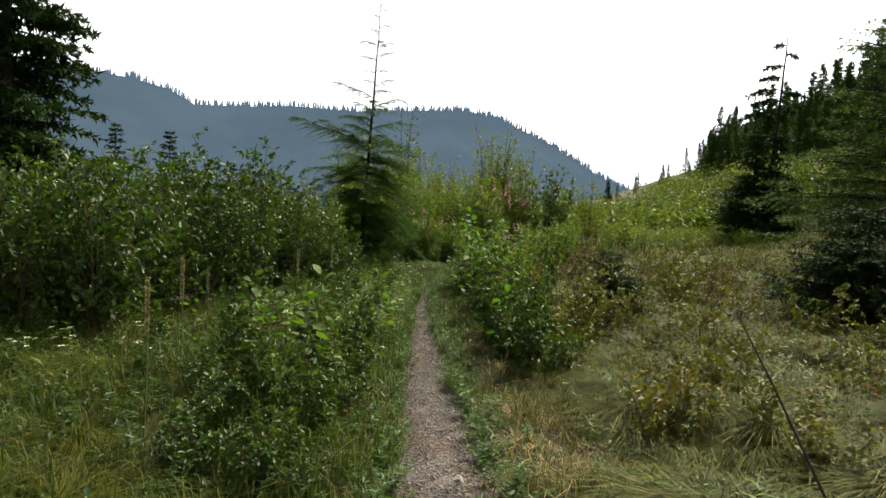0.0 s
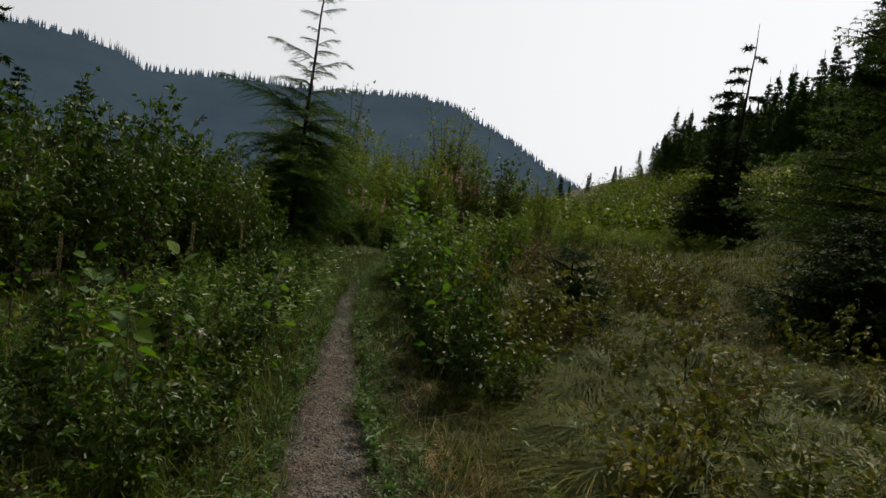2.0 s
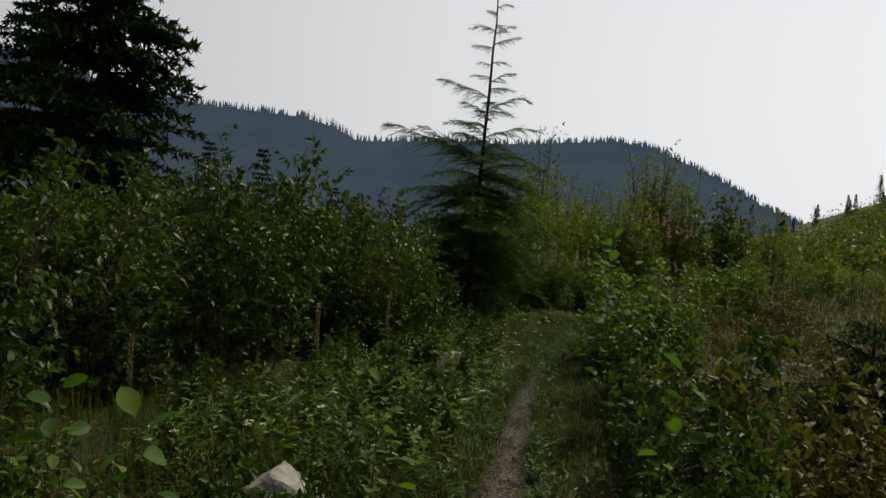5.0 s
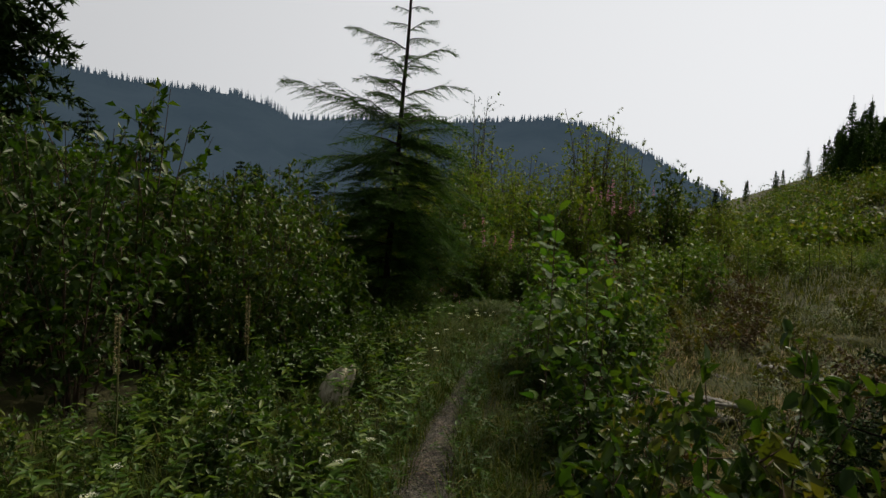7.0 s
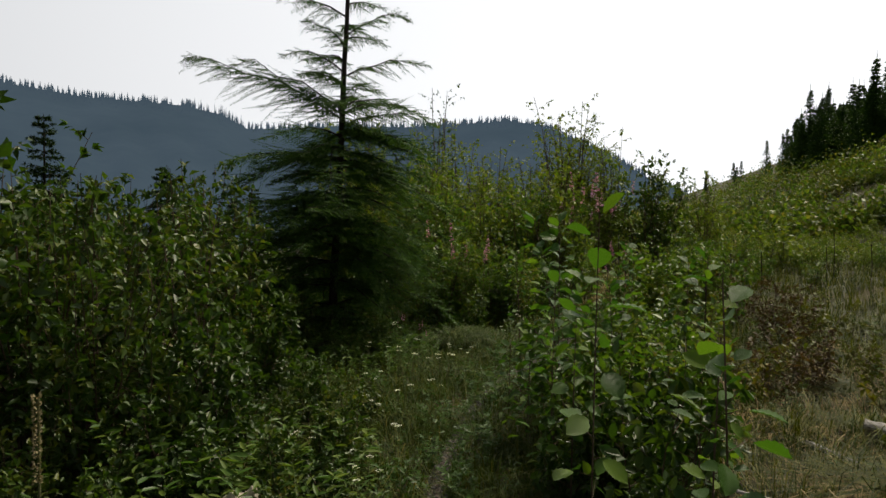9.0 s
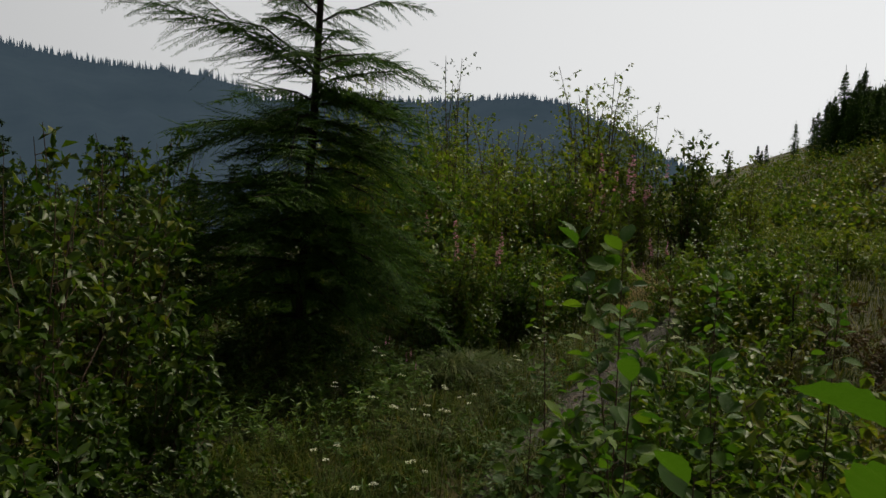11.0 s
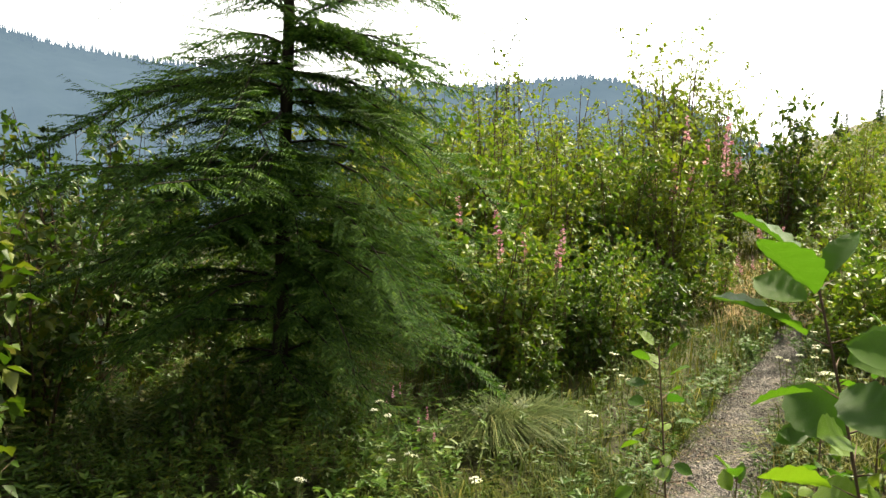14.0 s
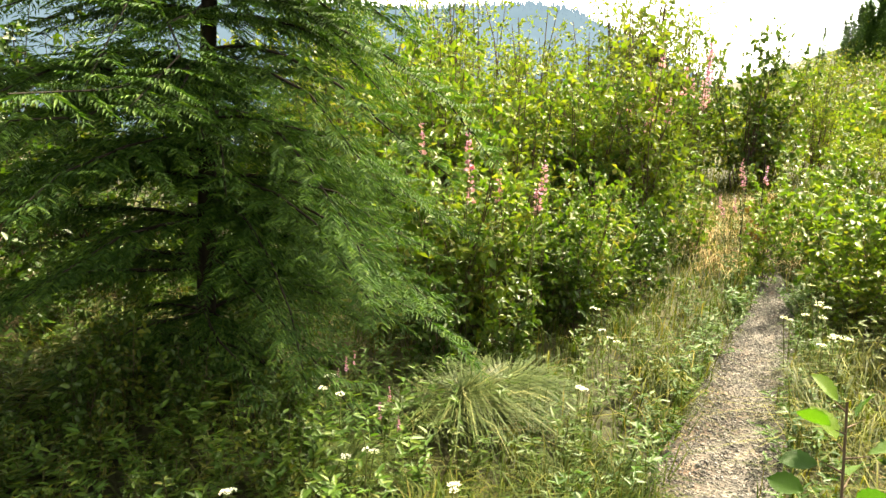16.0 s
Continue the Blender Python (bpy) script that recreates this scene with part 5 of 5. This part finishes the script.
for i, (x, y, s) in enumerate([(-0.36, 6.9, (0.27, 0.2, 0.17)), (3.3, 10.6, (0.13, 0.1, 0.08)), (1.95, 10.6, (0.12, 0.1, 0.13)), (1.02, 3.75, (0.05, 0.04, 0.03)), (3.6, 11.2, (0.09, 0.07, 0.06))]):
    rk = put("rock", rock(320 + i, s))
    rk.matrix_basis = pose(x, y, hz(x, y) + s[2] * 0.45, 0, 0, 40 * i)
    tagged(rk, "pale grey angular rock half sunk in weeds", "rock", "rocks")

# broken pale stump beside the path
BLEACHED = wood_mat("bleached_stump", (0.28, 0.23, 0.165), (0.62, 0.56, 0.45), 60, 0.85, 6)
stump = thing("tree_stump", "splintered bleached stump leaning in the weeds", "stump")
for nm, s, at in (("butt", (0.14, 0.1, 0.22), (0, 0, 0.17)), ("root", (0.2, 0.07, 0.09), (0.1, 0, 0.06)), ("splinter", (0.05, 0.04, 0.14), (0.09, 0.02, 0.26))):
    k = put(nm, rock(330 + len(nm), s, BLEACHED), stump)
    k.matrix_basis = pose(*at, 0, 14, 20)
stump.matrix_basis = pose(-0.14, 10.1, hz(-0.14, 10.1) - 0.06, 0, 0, 30)


def stalk(name, pts, rad, material, label, category="stalk", group=""):
    ob = put(name, np_mesh(name, *tubes_geo([(pts, rad)], 5), material))
    return tagged(ob, label, category, group)


# charred snag far off
sn = put("burnt_snag", log_mesh(360, 2.4, 0.22, CHAR, 8))
sn.matrix_basis = pose(9.2, 44, hz(9.2, 44) - 0.1, 0, 2, 0)
tagged(sn, "charred broken snag standing in the scrub", "snag")

# bent dead stem leaning over the grass, and upright dry stalks
z = hz(2.45, 2.0)
stalk("dead_stick", [(2.45, 2.0, z), (2.32, 2.28, z + 0.45), (2.18, 2.55, z + 0.9), (2.09, 2.71, z + 1.16)], [0.007, 0.006, 0.005, 0.003], DARKWOOD, "bare dark dead stem leaning out of the grass")
for x, y, h in [(4.75, 18.4, 0.85), (4.97, 17.75, 0.75), (6.7, 19.2, 0.9), (6.3, 18.6, 0.7), (3.3, 6.2, 0.45), (3.2, 14.6, 0.8), (3.1, 18.9, 1.1), (3.3, 19.0, 1.0), (7.2, 19, 0.7)]:
    z = hz(x, y)
    stalk("dry_stalk", [(x, y, z - 0.02), (x + 0.02, y, z + h * 0.5), (x + 0.01, y + 0.02, z + h)], [0.004, 0.006, 0.007], DARKWOOD, "upright dark dry stalk in the clearing", group="dry stalks")


def mullein(x, y, h):
    ob = thing("seed_stalk", "tall dry seed stalk rising over the weeds", "stalk", "seed stalks")
    put("stem", np_mesh("stem", *tubes_geo([([(0, 0, -0.02), (0.01, 0, h * 0.5), (0.0, 0.01, h)], [0.006, 0.005, 0.004])], 5), GREENSTEM), ob)
    r = np.random.default_rng(int(h * 100))
    q = 260
    a, f = r.uniform(0, 6.28, q), r.random(q)
    p = np.stack([np.cos(a) * 0.007, np.sin(a) * 0.007, h * (0.68 + 0.34 * f)], 1)
    d = np.stack([np.cos(a), np.sin(a), r.uniform(0.1, 0.8, q)], 1)
    put("seed_head", np_mesh("seed_head", *leaves_geo(p, d, r.normal(0, 1, (q, 3)), np.full(q, 0.013), np.full(q, 0.011), False), SEED_HEAD), ob, "knobbly grey-brown seed head")
    ob.matrix_basis = place(x, y)


mullein(-0.93, 4.12, 1.05)
mullein(-1.16, 5.33, 1.0)
mullein(-1.6, 7.3, 0.85)
mullein(-0.9, 8.6, 0.9)
mullein(-0.62, 9.6, 0.95)

# ---- broad-leaved seedlings close to the path, leaf by leaf ----
sv, sf = [], []
outl = [(0.0, 0.015), (0.08, 0.12), (0.16, 0.18), (0.25, 0.27), (0.34, 0.28), (0.43, 0.33), (0.52, 0.31), (0.61, 0.32), (0.7, 0.26), (0.79, 0.23), (0.87, 0.14), (0.94, 0.07), (1.0, 0.0)]
for q, (u, w) in enumerate(outl):
    pleat = 0.012 * (1 if q % 2 else -1) if w > 0.1 else 0
    sv += [(-w, u + 0.05 * w, 0.22 * w + pleat - 0.22 * u * u), (0, u, -0.02 - 0.22 * u * u), (w, u + 0.05 * w, 0.22 * w + pleat - 0.22 * u * u)]
for q in range(len(outl) - 1):
    sf += [(q * 3, q * 3 + 1, q * 3 + 4, q * 3 + 3), (q * 3 + 1, q * 3 + 2, q * 3 + 5, q * 3 + 4)]
BIGLEAF = np_mesh("leaf", np.array(sv), np.array(sf), SEEDLING)


def seedling(x, y, tall, leaf, count, seed, lean=(0.0, 0.0), first=0.12):
    """A slender seedling with short side twigs, each leaf its own."""
    r = random.Random(seed)
    ob = thing("alder_seedling", "slender alder seedling with large bright green leaves", "seedling", "alder seedlings")
    pts = [Vector((lean[0] * u * u, lean[1] * u * u, tall * u - 0.02)) for u in [i / 7 for i in range(8)]]
    starts, ends = [], []
    for i in range(count):
        f = first + (1 - first) * (i + 0.9 * r.random()) / count
        k = min(f, 0.999) * 7
        j = int(k)
        p = pts[j].lerp(pts[j + 1], k - j)
        s = leaf * r.uniform(0.6, 1.12) * (1.0 if f < 0.9 else 1.15)
        a = i * 2.4 + r.uniform(-0.4, 0.4)
        out = Matrix.Rotation(a, 4, "Z") @ Vector((0, 1, 0.45))
        e = p + out * (r.uniform(0.015, 0.24) * (1.02 - f))
        starts.append(tuple(p))
        ends.append(tuple(e + out * 0.02))
        lf = put("leaf", BIGLEAF, ob)
        tilt = r.uniform(-0.7, 0.8) if f < 0.93 else r.uniform(0.5, 1.2)
        lf.matrix_basis = Matrix.Translation(e) @ Matrix.Rotation(a + r.uniform(-0.6, 0.6), 4, "Z") @ Euler((tilt, r.uniform(-0.9, 0.9), 0)).to_matrix().to_4x4() @ Matrix.Translation((0, 0.015, 0)) @ Matrix.Scale(s, 4)
    v, q = tubes_geo([([tuple(p) for p in pts], [0.0045 - 0.0004 * i for i in range(8)])], 5)
    w, g = ribbons_geo(starts, ends, 0.0018)
    put("stem", np_mesh("stem", np.concatenate([v, w]), [q, g + len(v)], TWIG), ob)
    ob.matrix_basis = place(x, y)


for i, (x, y, h, s, c, ln) in enumerate([
    (1.45, 11.95, 1.53, 0.105, 18, (-0.19, 0.0)), (1.42, 11.78, 1.5, 0.1, 20, (0.0, 0.01)), (1.22, 12.63, 1.25, 0.052, 18, (-0.05, 0.0)),
    (1.33, 9.72, 1.58, 0.13, 10, (0.02, 0.02)), (1.36, 10.55, 1.1, 0.1, 11, (0.02, 0.02)), (1.3, 10.97, 1.2, 0.085, 15, (0.02, 0.01)),
    (-0.05, 5.15, 1.05, 0.1, 12, (0.02, 0.02)), (0.05, 4.3, 0.95, 0.1, 14, (-0.03, 0.02)), (0.3, 6.3, 0.95, 0.09, 14, (0.02, 0.03)),
    (1.55, 6.4, 1.1, 0.1, 14, (0.01, 0.02)), (1.5, 8.8, 1.45, 0.085, 16, (-0.03, 0.02)), (-0.35, 4.8, 0.9, 0.09, 14, (0.04, 0.01)),
    (-0.7, 5.6, 0.9, 0.09, 14, (0.02, 0.03)), (1.62, 9.35, 1.2, 0.08, 16, (0.03, 0.02)), (-1.3, 6.0, 0.85, 0.08, 12, (0.02, 0.02)),
    (1.75, 9.9, 1.35, 0.07, 16, (0.03, 0.02)), (1.95, 12.4, 1.3, 0.07, 18, (0.02, 0.02)), (1.22, 11.75, 0.8, 0.085, 14, (0.03, 0.02)),
    (1.55, 12.2, 1.0, 0.085, 18, (0.04, -0.03)), (1.75, 11.6, 1.1, 0.08, 18, (-0.04, 0.02)), (1.6, 12.9, 1.05, 0.08, 18, (0.03, 0.03)),
    (2.1, 12.9, 1.15, 0.08, 18, (0.03, 0.03)), (1.35, 11.3, 0.9, 0.085, 14, (-0.03, 0.02)), (1.85, 12.0, 0.95, 0.08, 16, (0.03, 0.03)),
    (2.0, 13.5, 1.1, 0.08, 16, (0.03, 0.03)), (1.25, 12.2, 0.7, 0.09, 12, (0.02, -0.03)), (2.25, 11.9, 1.2, 0.08, 18, (0.03, 0.02)),
    (1.12, 12.35, 0.6, 0.08, 12, (0.01, 0.03)), (1.45, 13.1, 0.75, 0.08, 12, (0.02, 0.02)),
]):
    seedling(x, y, h, s * 0.95, int(c * (3.3 if 11.5 < y < 13.2 else 2.1)), 400 + i, ln)
